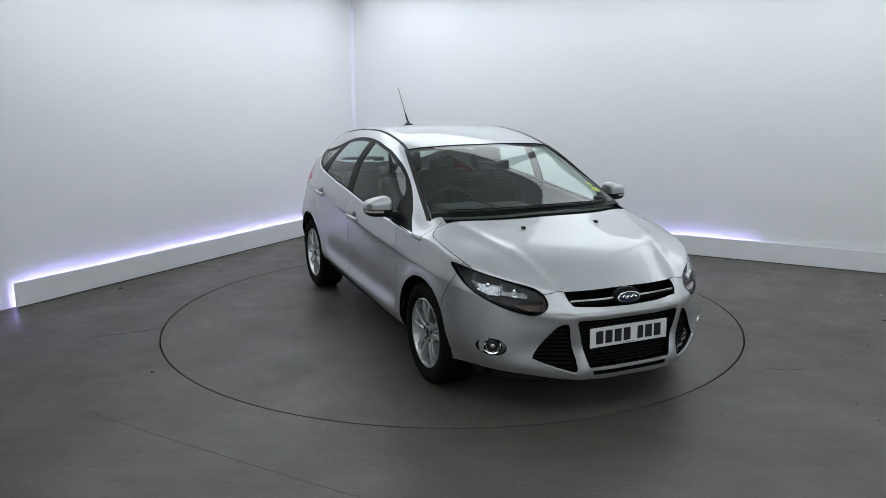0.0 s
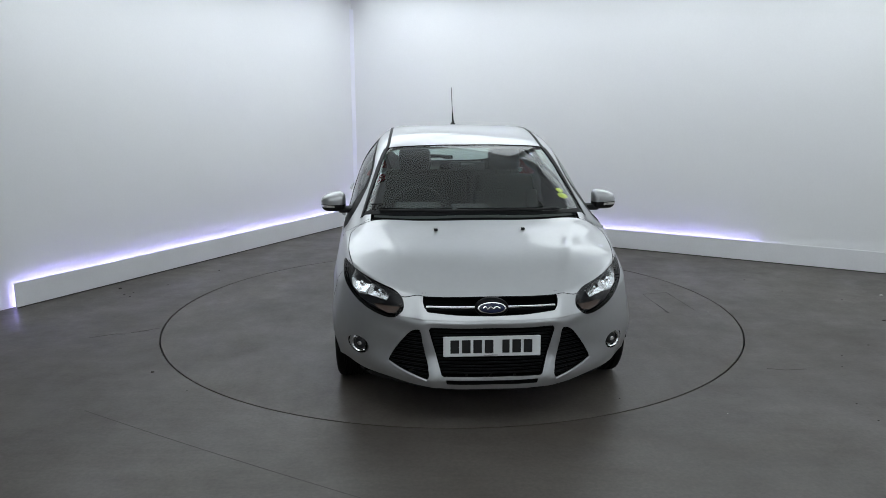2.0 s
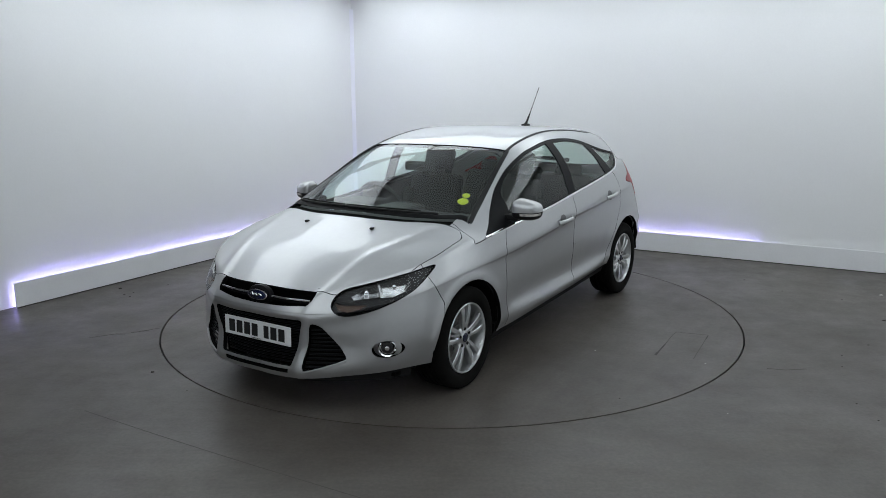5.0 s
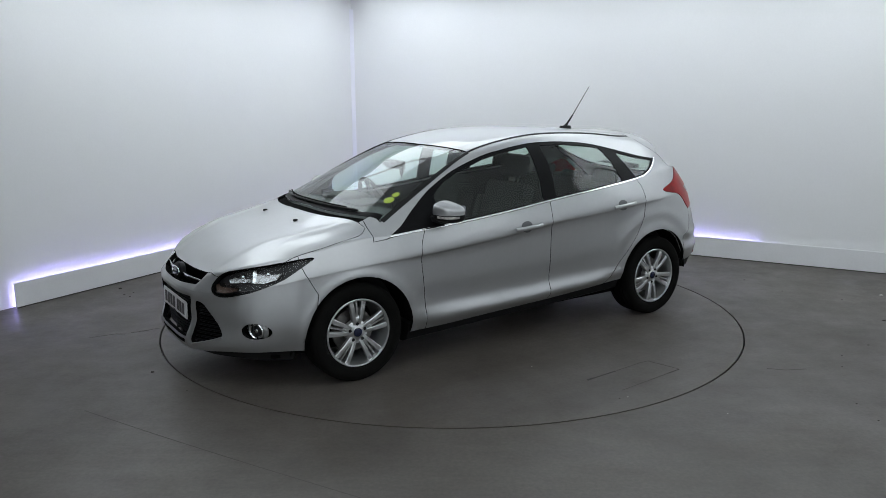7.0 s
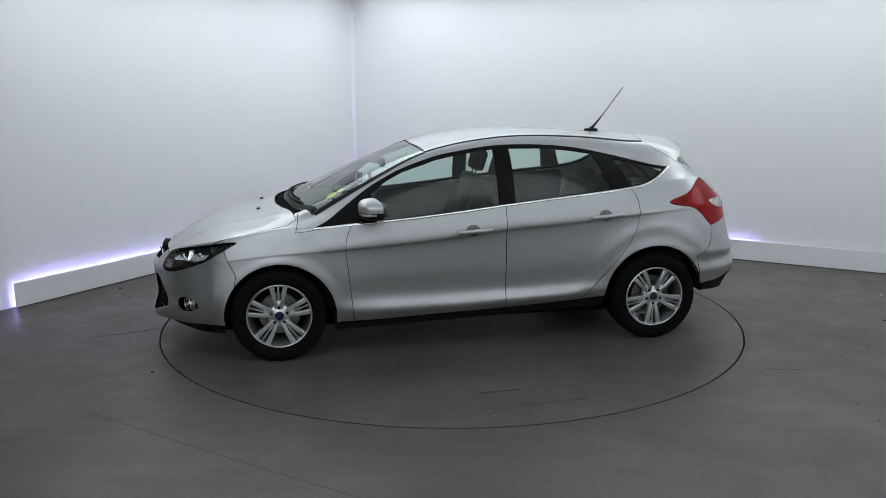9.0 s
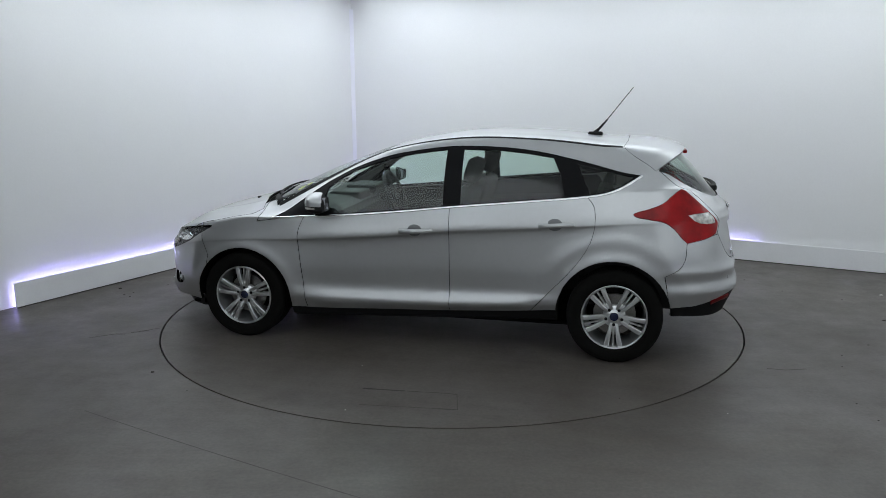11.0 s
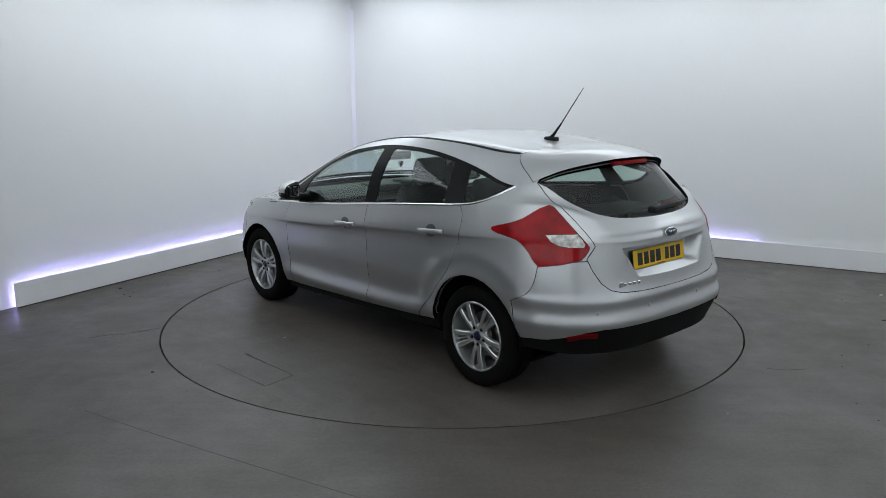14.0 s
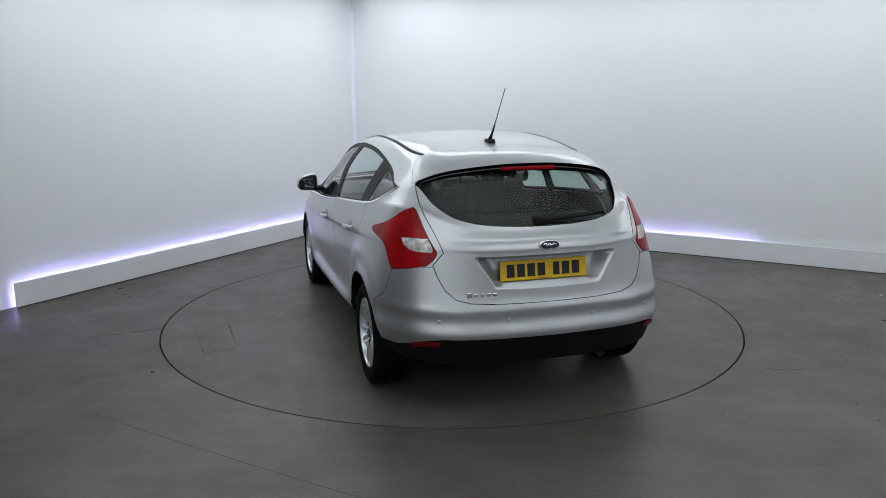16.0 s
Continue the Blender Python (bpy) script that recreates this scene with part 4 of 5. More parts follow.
# ---------------------------------------------------------------- the car
def build_wheel(car, x, side, phase):
    y = 0.775 * side
    wheel = new("wheel")
    wheel.parent = car
    wheel.location = OFF + Vector((x, y, 0.312))
    wheel["label"] = "five-spoke silver alloy wheel with black tyre"
    s = side

    def sub(name, bm, mat, label="", angle=0.6, smooth=True):
        if s == -1:
            for v in bm.verts:
                v.co.y *= -1
            bmesh.ops.reverse_faces(bm, faces=bm.faces[:])
        return part(name, bm, mat, wheel, label, smooth, angle)
    # tyre: tread with grooves, rounded shoulders, bead
    bm = bmesh.new()
    prof = [(.212, .086), (.222, .099), (.245, .108), (.27, .110), (.29, .106), (.303, .098), (.3115, .084)]
    for g in (.05, .018, -.018, -.05):
        prof += [(.3135, g + .006), (.306, g + .004), (.306, g - .004), (.3135, g - .006)]
    prof += [(.3115, -.084), (.303, -.098), (.27, -.110), (.222, -.099), (.205, -.086), (.2, 0)]
    add_lathe(bm, prof, 72, True)
    bmesh.ops.recalc_face_normals(bm, faces=bm.faces[:])
    sub("tyre", bm, M_RUBBER, "black road tyre")
    # rim barrel
    bm = bmesh.new()
    add_lathe(bm, [(.2165, .088), (.2165, .098), (.213, .101), (.206, .099), (.2025, .090), (.198, .06), (.188, .03), (.184, -.08), (.200, -.095), (.205, -.095), (.190, -.075), (.194, .03), (.204, .07)], 64, True)
    bmesh.ops.recalc_face_normals(bm, faces=bm.faces[:])
    sub("rim", bm, M_ALLOY)

    def blade(bm, a, r0, r1, o0, o1, w0, w1, lift0, lift1, thick):
        """A bar from the hub to the rim at angle a; o: sideways offset, w: half width."""
        ca, sa = math.cos(a), math.sin(a)
        rings = []
        for k in range(6):
            t = k / 5
            r, o, w, y0 = r0 + (r1 - r0) * t, o0 + (o1 - o0) * t, w0 + (w1 - w0) * t, lift0 + (lift1 - lift0) * t + .010 * math.sin(math.pi * t)
            ring = []
            for q, yy in ((-w, y0 - thick), (-w, y0 - .004), (-w * .7, y0), (w * .7, y0), (w, y0 - .004), (w, y0 - thick)):
                u = o + q
                ring.append(bm.verts.new((r * ca - u * sa, yy, r * sa + u * ca)))
            rings.append(ring)
        for p, q in zip(rings, rings[1:]):
            for k in range(6):
                bm.faces.new((p[k], p[(k + 1) % 6], q[(k + 1) % 6], q[k]))
        bm.faces.new(rings[0])
        bm.faces.new(rings[-1])
    for k in range(5):
        a = radians(phase + 72 * k)
        bm = bmesh.new()
        for q in (-1, 1):
            blade(bm, a, .040, .204, q * .014, q * .045, .0105, .0168, .076, .088, .03)
        blade(bm, a, .055, .202, 0, 0, .0085, .006, .066, .070, .022)
        blade(bm, a, .035, .105, 0, 0, .018, .022, .068, .072, .03)
        bmesh.ops.recalc_face_normals(bm, faces=bm.faces[:])
        sub("spoke", bm, M_ALLOY)
        bm = bmesh.new()
        add_lathe(bm, [(.0, .0845), (.007, .0845), (.0105, .081), (.0105, .06)], 12)
        for v in bm.verts:
            v.co += Vector((.054 * math.cos(a), 0, .054 * math.sin(a)))
        bmesh.ops.recalc_face_normals(bm, faces=bm.faces[:])
        sub("wheel_nut", bm, M_BLACK)
    bm = bmesh.new()
    add_lathe(bm, [(.030, .083), (.036, .080), (.066, .074), (.074, .066), (.074, .03), (0, .03)], 32)
    bmesh.ops.recalc_face_normals(bm, faces=bm.faces[:])
    sub("hub", bm, M_ALLOY)
    bm = bmesh.new()
    add_lathe(bm, [(0, .089), (.02, .088), (.027, .086), (.029, .078)], 24)
    bmesh.ops.recalc_face_normals(bm, faces=bm.faces[:])
    sub("hub_cap", bm, M_BLUE, "dark blue round hub cap")
    bm = bmesh.new()
    add_lathe(bm, [(.05, .03), (.05, .012), (.139, .012), (.139, -.01), (.05, -.01)], 48)
    bmesh.ops.recalc_face_normals(bm, faces=bm.faces[:])
    sub("brake_disc", bm, M_STEEL, "grey steel brake disc")
    return wheel


def build_plate(car, centre, way, mat, lean, name, label):
    """A number plate with plain bars for its characters; way: +1 faces forwards."""
    m = Matrix.Translation(centre) @ Matrix.Rotation(lean, 4, "Y")
    plate = put(name, box((-.004, -.26, -.0555), (.004, .26, .0555), m, .003, 1), mat, car, label, angle=0.4)
    x = .0055 * way
    dirn = 1 if way > 0 else -1
    pos, bars = -.222, []
    for w in (.058, .058, .058, .058, None, .050, .058, .058):
        if w is None:
            pos += .033
            continue
        bm = box((min(x * .6, x), 0, -.036), (max(x * .6, x), w - .012, .036))
        for v in bm.verts:
            v.co.y = dirn * (pos + v.co.y)
        bmesh.ops.recalc_face_normals(bm, faces=bm.faces[:])
        bmesh.ops.transform(bm, matrix=m, verts=bm.verts[:])
        b = put("character_bar", bm, M_INK, plate, smooth=False)
        pos += w + .003
    bm = box((min(x * .6, x), -.045, -.049), (max(x * .6, x), .03, -.0465), m)
    put("maker_line", bm, M_INK, plate, smooth=False)


def oval(bm, m, ry, rz, h, n=40):
    """A domed oval facing +x."""
    rings = []
    for s, d in ((1, 0), (1, h * .7), (.93, h), (.6, h * 1.25), (.2, h * 1.35)):
        rings.append([bm.verts.new(m @ Vector((d, ry * s * math.cos(a), rz * s * math.sin(a)))) for a in (2 * math.pi * k / n for k in range(n))])
    for p, q in zip(rings, rings[1:]):
        for k in range(n):
            bm.faces.new((p[k], p[(k + 1) % n], q[(k + 1) % n], q[k]))
    bm.faces.new(rings[-1])
    bmesh.ops.recalc_face_normals(bm, faces=bm.faces[:])


def build_badge(car, m, ry, rz):
    bm = bmesh.new()
    oval(bm, m, ry, rz, .006)
    badge = put("badge", bm, M_CHROME, car, "chrome-rimmed dark blue oval badge")
    bm = bmesh.new()
    oval(bm, m @ Matrix.Translation((.003, 0, 0)), ry * .90, rz * .85, .0062)
    put("badge_field", bm, M_BLUE, badge)
    bm = bmesh.new()
    wave = [(-.62, .05), (-.45, .3), (-.3, -.15), (-.1, .15), (.1, -.1), (.3, .2), (.55, -.05)]
    add_tube(bm, [m @ Vector((.0115, ry * a, rz * b)) for a, b in smooth_line(wave, 4)], ry * .06, 6)
    put("badge_stroke", bm, M_CHROME, badge)


def seat_block(bm, lo, hi, r, m):
    add_box(bm, lo, hi, m, r, 3)


def build_interior(car, sk, sf):
    inner = lambda nm, ids, mat, lab, sink: [sk.take(nm, ids, mat, car, lab, (s,), 0, 0, sink, None, True) for s in (1, -1)]
    inner("door_trim", ("front_door", "rear_door"), M_TRIM_IN, "dark grey plastic door trim", .05)
    inner("pillar_trim", ("frame",), M_LINING, "pale grey pillar lining", .035)
    sk.take("roof_lining", ("roof", "spoiler"), M_LINING, car, "pale grey roof lining", (1, -1), 0, 0, .03, None, True)
    # floor pan and bulkheads
    bm = box((-2.95, -.70, .19), (.50, .70, .21))
    put("floor_pan", bm, M_DARK, car, "black underbody", smooth=False)
    bm = bmesh.new()
    add_box(bm, (-3.10, -.68, .34), (-2.45, .68, .62))
    put("boot_floor", bm, M_TRIM_IN, car, smooth=False)
    bm = box((-2.95, -.62, .985), (-2.50, .62, 1.0), None, .004, 1)
    put("parcel_shelf", bm, M_TRIM_IN, car, "dark parcel shelf", smooth=False)
    bm = bmesh.new()
    add_prism(bm, [(-.02, .30), (-.02, .90), (-.16, .962), (-.42, .975), (-.62, .955), (-.70, .90), (-.69, .80), (-.58, .62), (-.50, .30)], -.655, .655)
    bmesh.ops.bevel(bm, geom=[e for e in bm.edges if abs(e.verts[0].co.y - e.verts[1].co.y) > 1], offset=.03, segments=3, affect="EDGES")
    dash = put("dashboard", bm, M_TRIM_IN, car, "dark grey moulded dashboard")
    bm = bmesh.new()
    add_box(bm, (-.68, -.52, .93), (-.42, -.20, 1.005), None, .025, 3)
    put("instrument_hood", bm, M_TRIM_IN, dash)
    bm = bmesh.new()
    add_box(bm, (-.66, -.13, .90), (-.40, .13, .99), None, .02, 3)
    put("display_hood", bm, M_TRIM_IN, dash)
    # steering wheel, right-hand drive
    m = Matrix.Translation((-.80, -.36, .93)) @ Matrix.Rotation(radians(-65), 4, "Y")
    bm = bmesh.new()
    ring = [m @ Vector((.185 * math.cos(a), .185 * math.sin(a), 0)) for a in (2 * math.pi * k / 40 for k in range(41))]
    add_tube(bm, ring, .016, 8, False)
    wheel = put("steering_wheel", bm, M_TRIM_IN, car, "black three-spoke steering wheel")
    bm = bmesh.new()
    add_box(bm, (-.06, -.07, -.03), (.05, .07, .005), m, .015, 2)
    for a in (0, 180, 270):
        d = Vector((math.cos(radians(a + 90)), math.sin(radians(a + 90)), 0))
        add_tube(bm, [m @ (d * .04), m @ (d * .18)], .014, 8)
    put("wheel_boss", bm, M_TRIM_IN, wheel)
    bm = bmesh.new()
    add_tube(bm, [(-.80, -.36, .93), (-.55, -.36, .84)], .035, 12)
    put("steering_column", bm, M_TRIM_IN, wheel)
    # front seats
    for y in (-.365, .365):
        bm = rounded((-1.42, y - .25, .40), (-.90, y + .25, .58), .06)
        seat = put("front_seat", bm, M_CLOTH, car, "dark grey cloth front seat with headrest")
        m = Matrix.Translation((-1.40, y, .50)) @ Matrix.Rotation(radians(-17), 4, "Y")
        bm = bmesh.new()
        add_box(bm, (-.075, -.235, 0), (.055, .235, .62), m, .055, 4)
        add_box(bm, (-.03, -.26, .05), (.10, -.17, .48), m, .035, 3)
        add_box(bm, (-.03, .17, .05), (.10, .26, .48), m, .035, 3)
        put("backrest", bm, M_CLOTH, seat)
        bm = bmesh.new()
        add_box(bm, (-.05, -.13, .655), (.05, .13, .83), m, .045, 4)
        head = put("headrest", bm, M_CLOTH, seat)
        for q in (-.06, .06):
            bm = bmesh.new()
            add_tube(bm, [m @ Vector((0, q, .60)), m @ Vector((0, q, .68))], .007, 8)
            put("headrest_post", bm, M_TRIM_IN, head)
    # rear bench
    bm = rounded((-2.42, -.62, .40), (-1.95, .62, .58), .06)
    bench = put("rear_bench", bm, M_CLOTH, car, "dark grey cloth rear bench seat")
    m = Matrix.Translation((-2.36, 0, .52)) @ Matrix.Rotation(radians(-20), 4, "Y")
    bm = bmesh.new()
    add_box(bm, (-.08, -.63, 0), (.06, .13, .54), m, .05, 3)
    add_box(bm, (-.08, .135, 0), (.06, .63, .54), m, .05, 3)
    put("backrest", bm, M_CLOTH, bench)
    for y in (-.38, 0, .38):
        bm = bmesh.new()
        add_box(bm, (-.045, y - .12, .53), (.045, y + .12, .64 if y else .60), m, .04, 3)
        put("headrest", bm, M_CLOTH, bench)
    # mirror
    bm = bmesh.new()
    add_box(bm, (-.80, -.125, 1.205), (-.768, .125, 1.272), None, .016, 3)
    rv = put("rear_view_mirror", bm, M_TRIM_IN, car, "black interior mirror on the windscreen")
    bm = bmesh.new()
    add_tube(bm, [(-.775, 0, 1.24), (-.74, 0, 1.255), (-.71, 0, 1.25)], .014, 8)
    add_box(bm, (-.80, -.05, 1.235), (-.70, .05, 1.262), None, .012, 2)
    put("mirror_stalk", bm, M_TRIM_IN, rv)
    bm = bmesh.new()
    add_tube(bm, [(-.80, .01, 1.21), (-.83, .012, 1.195)], .0015, 5)
    for q in (-1, 1):
        bmesh.ops.create_icosphere(bm, subdivisions=2, radius=.017, matrix=Matrix.Translation((-.83, .012 + q * .011, 1.182)) @ Matrix.Diagonal((.35, 1, 1, 1)))
    bmesh.ops.create_icosphere(bm, subdivisions=2, radius=.02, matrix=Matrix.Translation((-.83, .012, 1.166)) @ Matrix.Diagonal((.3, .8, 1.1, 1)))
    put("air_freshener", bm, M_DARK, rv, "small dark heart-shaped air freshener")


def build_mirror(car, s):
    """A door mirror: silver cap, black lower shell, indicator strip, glass."""
    bm = bmesh.new()
    add_box(bm, (-.72, .885, .955), (-.575, 1.055, 1.105), None, .055, 5)
    for v in bm.verts:
        t = (v.co.y - .885) / .17
        v.co.x += -.045 * t * t
        v.co.z = 1.015 + (v.co.z - 1.015) * (1 - (.45 * t * t if v.co.z > 1.015 else .15 * t))
        if v.co.x > -.64:
            v.co.z = 1.03 + (v.co.z - 1.03) * (1 - .25 * min(1, (v.co.x + .64) / .07))
    for v in bm.verts:
        v.co += Vector((.045, -.022, -.010))
    bmesh.ops.smooth_vert(bm, verts=bm.verts[:], factor=.5, use_axis_x=True, use_axis_y=True, use_axis_z=True)
    bmesh.ops.subdivide_edges(bm, edges=bm.edges[:], cuts=1, use_grid_fill=True)
    for _ in range(4):
        bmesh.ops.smooth_vert(bm, verts=bm.verts[:], factor=.5, use_axis_x=True, use_axis_y=True, use_axis_z=True)
    lower, strip = bm.copy(), bm.copy()
    bmesh.ops.bisect_plane(bm, geom=bm.verts[:] + bm.edges[:] + bm.faces[:], plane_co=(0, 0, 1.006), plane_no=(0, 0, -1), clear_outer=True)
    bmesh.ops.bisect_plane(lower, geom=lower.verts[:] + lower.edges[:] + lower.faces[:], plane_co=(0, 0, 1.005), plane_no=(0, 0, 1), clear_outer=True)
    bm.normal_update()
    for f in bm.faces:
        f.material_index = 1 if f.normal.x < -.45 else 0
    for f in lower.faces:
        f.material_index = 0
    shell = put("door_mirror", lower, M_BLACK, car, "silver-capped black door mirror", side=s)
    put("mirror_cap", bm, [M_PAINT, M_BLACK], shell, "silver mirror cap", side=s)
    bm = bmesh.new()
    add_box(bm, (-.66, .78, .945), (-.56, .91, .985), None, .015, 2)
    put("mirror_foot", bm, M_BLACK, shell, side=s)
    for co, no in (((0, 0, 1.001), (0, 0, 1)), ((0, 0, .986), (0, 0, -1)), ((0, .935, 0), (0, -1, 0)), ((-.645, 0, 0), (-1, 0, 0))):
        bmesh.ops.bisect_plane(strip, geom=strip.verts[:] + strip.edges[:] + strip.faces[:], plane_co=co, plane_no=no, clear_outer=True)
    strip.normal_update()
    for v in strip.verts:
        v.co += v.normal * .0025
    put("indicator", strip, M_LENS_W, shell, "pale indicator strip", side=s)
    bm = bmesh.new()
    add_box(bm, (-.684, .895, .972), (-.676, 1.003, 1.062), None, .02, 3)
    for v in bm.verts:
        v.co.x -= .035 * ((v.co.y - .885) / .17) ** 2
    put("mirror_glass", bm, M_LOOK, shell, "mirror glass", side=s)


def build_car():
    car = new("car")
    tagged(car, "silver five-door hatchback car parked on the turntable", "car")
    sk = Skin()
    sf = Surface(sk)
    both = (1, -1)
    # painted panels
    sk.take("bonnet", ("bonnet",), M_PAINT, car, "silver bonnet", both)
    sk.take("front_bumper", ("front_bumper",), M_PAINT, car, "silver front bumper with black grilles", both, flange=.03)
    sk.take("roof", ("roof",), M_PAINT, car, "silver roof panel", both, gap=.001, flange=.006)
    tg = sk.take("tailgate", ("tailgate",), M_PAINT, car, "silver tailgate with plate recess", both)
    sk.take("spoiler", ("spoiler",), M_PAINT, tg, "silver roof spoiler", both, gap=.0012, flange=.045, push=Vector((.03, 0, -.012)))
    rb = sk.take("rear_bumper", ("rear_bumper",), M_PAINT, car, "silver rear bumper", both)
    sk.take("bumper_skirt", ("rear_skirt",), M_SKIRT, rb, "black plastic lower skirt", both, flange=.05, sink=.006)
    sk.take("windscreen", ("windscreen",), M_SCREEN, car, "clear laminated windscreen", both, gap=.0, flange=0, sink=.004)
    sk.take("cowl", ("cowl",), M_DARK, car, "black plastic cowl below the windscreen", both, gap=.001, flange=.01, sink=.022)
    sk.take("rear_window", ("rear_window",), M_REAR, tg, "dark tinted rear window", both, gap=0, flange=0,
            bend=lambda c, n: Vector((.006 + .085 * max(0, (c.z - 1.05) / .3), 0, -.004)))
    for s in both:
        sk.take("fender", ("fender",), M_PAINT, car, "silver front wing", (s,), flange=.022)
        sk.take("side_frame", ("frame",), M_PAINT, car, "silver side frame and rear quarter", (s,), flange=.022)
        wf = sk.take("window_frame", ("window_frame",), M_GLOSS, car, "gloss black window surround", (s,), gap=.0005, flange=.012, sink=.003)
        sk.take("quarter_window", ("quarter_glass",), M_GLASS, wf, "fixed tinted quarter window", (s,), gap=0, flange=0, sink=.005)
        fd = sk.take("front_door", ("front_door",), M_PAINT, car, "silver front door", (s,), flange=.022)
        sk.take("window_pane", ("front_glass",), M_GLASS, fd, "tinted door window", (s,), gap=0, flange=0, sink=.006)
        rd = sk.take("rear_door", ("rear_door",), M_PAINT, car, "silver rear door", (s,), flange=.022)
        sk.take("window_pane", ("rear_glass",), M_GLASS, rd, "tinted door window", (s,), gap=0, flange=0, sink=.006)
        # handles
        for door, x0, x1, z0, z1 in ((fd, -1.205, -1.43, .836, .85), (rd, -2.15, -2.37, .905, .92)):
            pts, nrm = [], []
            for k in range(9):
                t = k / 8
                p, n = sf.side(x0 + (x1 - x0) * t, z0 + (z1 - z0) * t)
                pts.append(p + n * (.006 + .026 * math.sin(math.pi * min(1, max(0, t))) ** .5))
                nrm.append(n)
            bm = bmesh.new()
            ribbon(bm, pts, nrm, .030, .016)
            bmesh.ops.bevel(bm, geom=bm.edges[:], offset=.003, segments=1, affect="EDGES")
            handle = put("door_handle", bm, M_PAINT, door, "silver pull handle", side=s)
            p, n = sf.side(x0 + (x1 - x0) * .45, z0 + .012)
            m = Matrix.Translation(p) @ n.to_track_quat("X", "Z").to_matrix().to_4x4()
            bm = bmesh.new()
            oval(bm, m @ Matrix.Translation((-.002, 0, 0)), .050, .040, .0022, 24)
            put("handle_bowl", bm, M_BOWL, handle, "silver bowl behind the handle, darkened for its shade", side=s)
        # chrome waist strip
        pts, nrm = [], []
        for x, z in smooth_line(BELT, 5):
            p, n = sf.side(x, z)
            if p is not None:
                pts.append(p)
                nrm.append(n)
        bm = bmesh.new()
        ribbon(bm, pts, nrm, .014, .005)
        put("waist_strip", bm, M_CHROME, car, "chrome waist strip under the windows", side=s)
        # roof ditch strip
        pts, nrm = [], []
        for x, y in smooth_line([(-1.02, .576), (-1.12, .566), (-1.3, .558), (-1.56, .549), (-2.07, .544), (-2.48, .534), (-2.655, .507)], 6):
            p, n = sf.top(x, y)
            pts.append(p)
            nrm.append(n)
        bm = bmesh.new()
        ribbon(bm, pts, nrm, .022, .004)
        put("roof_strip", bm, M_BLACK, car, "black rubber roof strip", side=s)
        # windscreen edge seal
        pts, nrm = [], []
        for x, y in smooth_line([(-.255, .735), (-.4, .708), (-.58, .673), (-.8, .630), (-1.02, .584)], 6):
            p, n = sf.top(x, y)
            pts.append(p)
            nrm.append(n)
        bm = bmesh.new()
        ribbon(bm, pts, nrm, .030, .003)
        put("screen_seal", bm, M_BLACK, car, "black windscreen edge seal", side=s)
        pts, nrm = [], []
        for x, y in smooth_line([(-.072, .0), (-.080, .2), (-.115, .40), (-.185, .60), (-.256, .718)], 6):
            p, n = sf.top(x, y)
            pts.append(p - n * .003)
            nrm.append(n)
        bm = bmesh.new()
        ribbon(bm, pts, nrm, .045, .002)
        put("screen_border", bm, M_GLOSS, car, "black border along the foot of the windscreen", side=s)
        build_mirror(car, s)
        # head lamp
        hl = sk.take("headlight", ("headlight",), M_CLEAR, car, "clear-lensed dark headlight with chrome reflectors", (s,), flange=0)
        sk.take("lamp_housing", ("headlight",), M_LAMP_IN, hl, "dark lamp housing", (s,), gap=.001, flange=0, sink=.035)

        def lamp_patch(name, poly, sink, mat, label=""):
            bm = bmesh.new()
            n = len(poly)
            D = Vector((math.sqrt(.5), math.sqrt(.5), 0))
            outer, inner = [], []
            mu, mv = sum(p[0] for p in poly) / n, sum(p[1] for p in poly) / n
            for shrink, drop, row_ in ((1.04, 0, outer), (.84, .026, inner)):
                for a, b in poly:
                    a, b = mu + (a - mu) * shrink, mv + (b - mv) * shrink
                    tilt = .7 * (b - mv) if drop else 0
                    o = LAMP_VIEW[0] * a + Vector((0, 0, b)) + D * 3
                    p, nn = sf.shot(o, -D)
                    row_.append(bm.verts.new((p if p is not None else o - D * 2.2) - D * (sink + drop + tilt)))
            for k in range(n):
                bm.faces.new((outer[k], outer[(k + 1) % n], inner[(k + 1) % n], inner[k]))
            bm.faces.new(inner)
            bmesh.ops.recalc_face_normals(bm, faces=bm.faces[:])
            put(name, bm, mat, hl, label, side=s, angle=0.5)
        lamp_patch("reflector", [(-.085, .662), (-.095, .678), (-.04, .706), (.045, .730), (.052, .674)], .014, M_MIRROR_IN, "chrome headlight reflector")
        lamp_patch("reflector", [(.062, .672), (.055, .733), (.14, .756), (.225, .772), (.235, .73), (.20, .692), (.125, .670)], .014, M_MIRROR_IN, "chrome headlight reflector")
        lamp_patch("indicator_lens", [(-.17, .61), (-.185, .645), (-.15, .655), (-.02, .635), (-.06, .618), (-.12, .603)], .012, M_AMBER, "pale amber indicator behind the lens")
        for a, b in ((-.015, .695), (.14, .716)):
            bm = bmesh.new()
            D = Vector((math.sqrt(.5), math.sqrt(.5), 0))
            p, nn = sf.shot(LAMP_VIEW[0] * a + Vector((0, 0, b)) + D * 3, -D)
            bmesh.ops.create_uvsphere(bm, u_segments=16, v_segments=8, radius=.015)
            for v in bm.verts:
                v.co += p - D * .032
            put("bulb", bm, M_CHROME, hl, "round projector bulb", side=s)
        # tail lamp
        tl = sk.take("tail_light", ("tail_light",), M_RED, car, "large red wrap-around tail light", (s,), gap=.0012, sink=-.004, flange=.014)
        sk.take("reversing_lens", ("tail_clear",), M_LENS_W, tl, "clear reversing and indicator lens", (s,), gap=.001, sink=-.002, flange=.01)
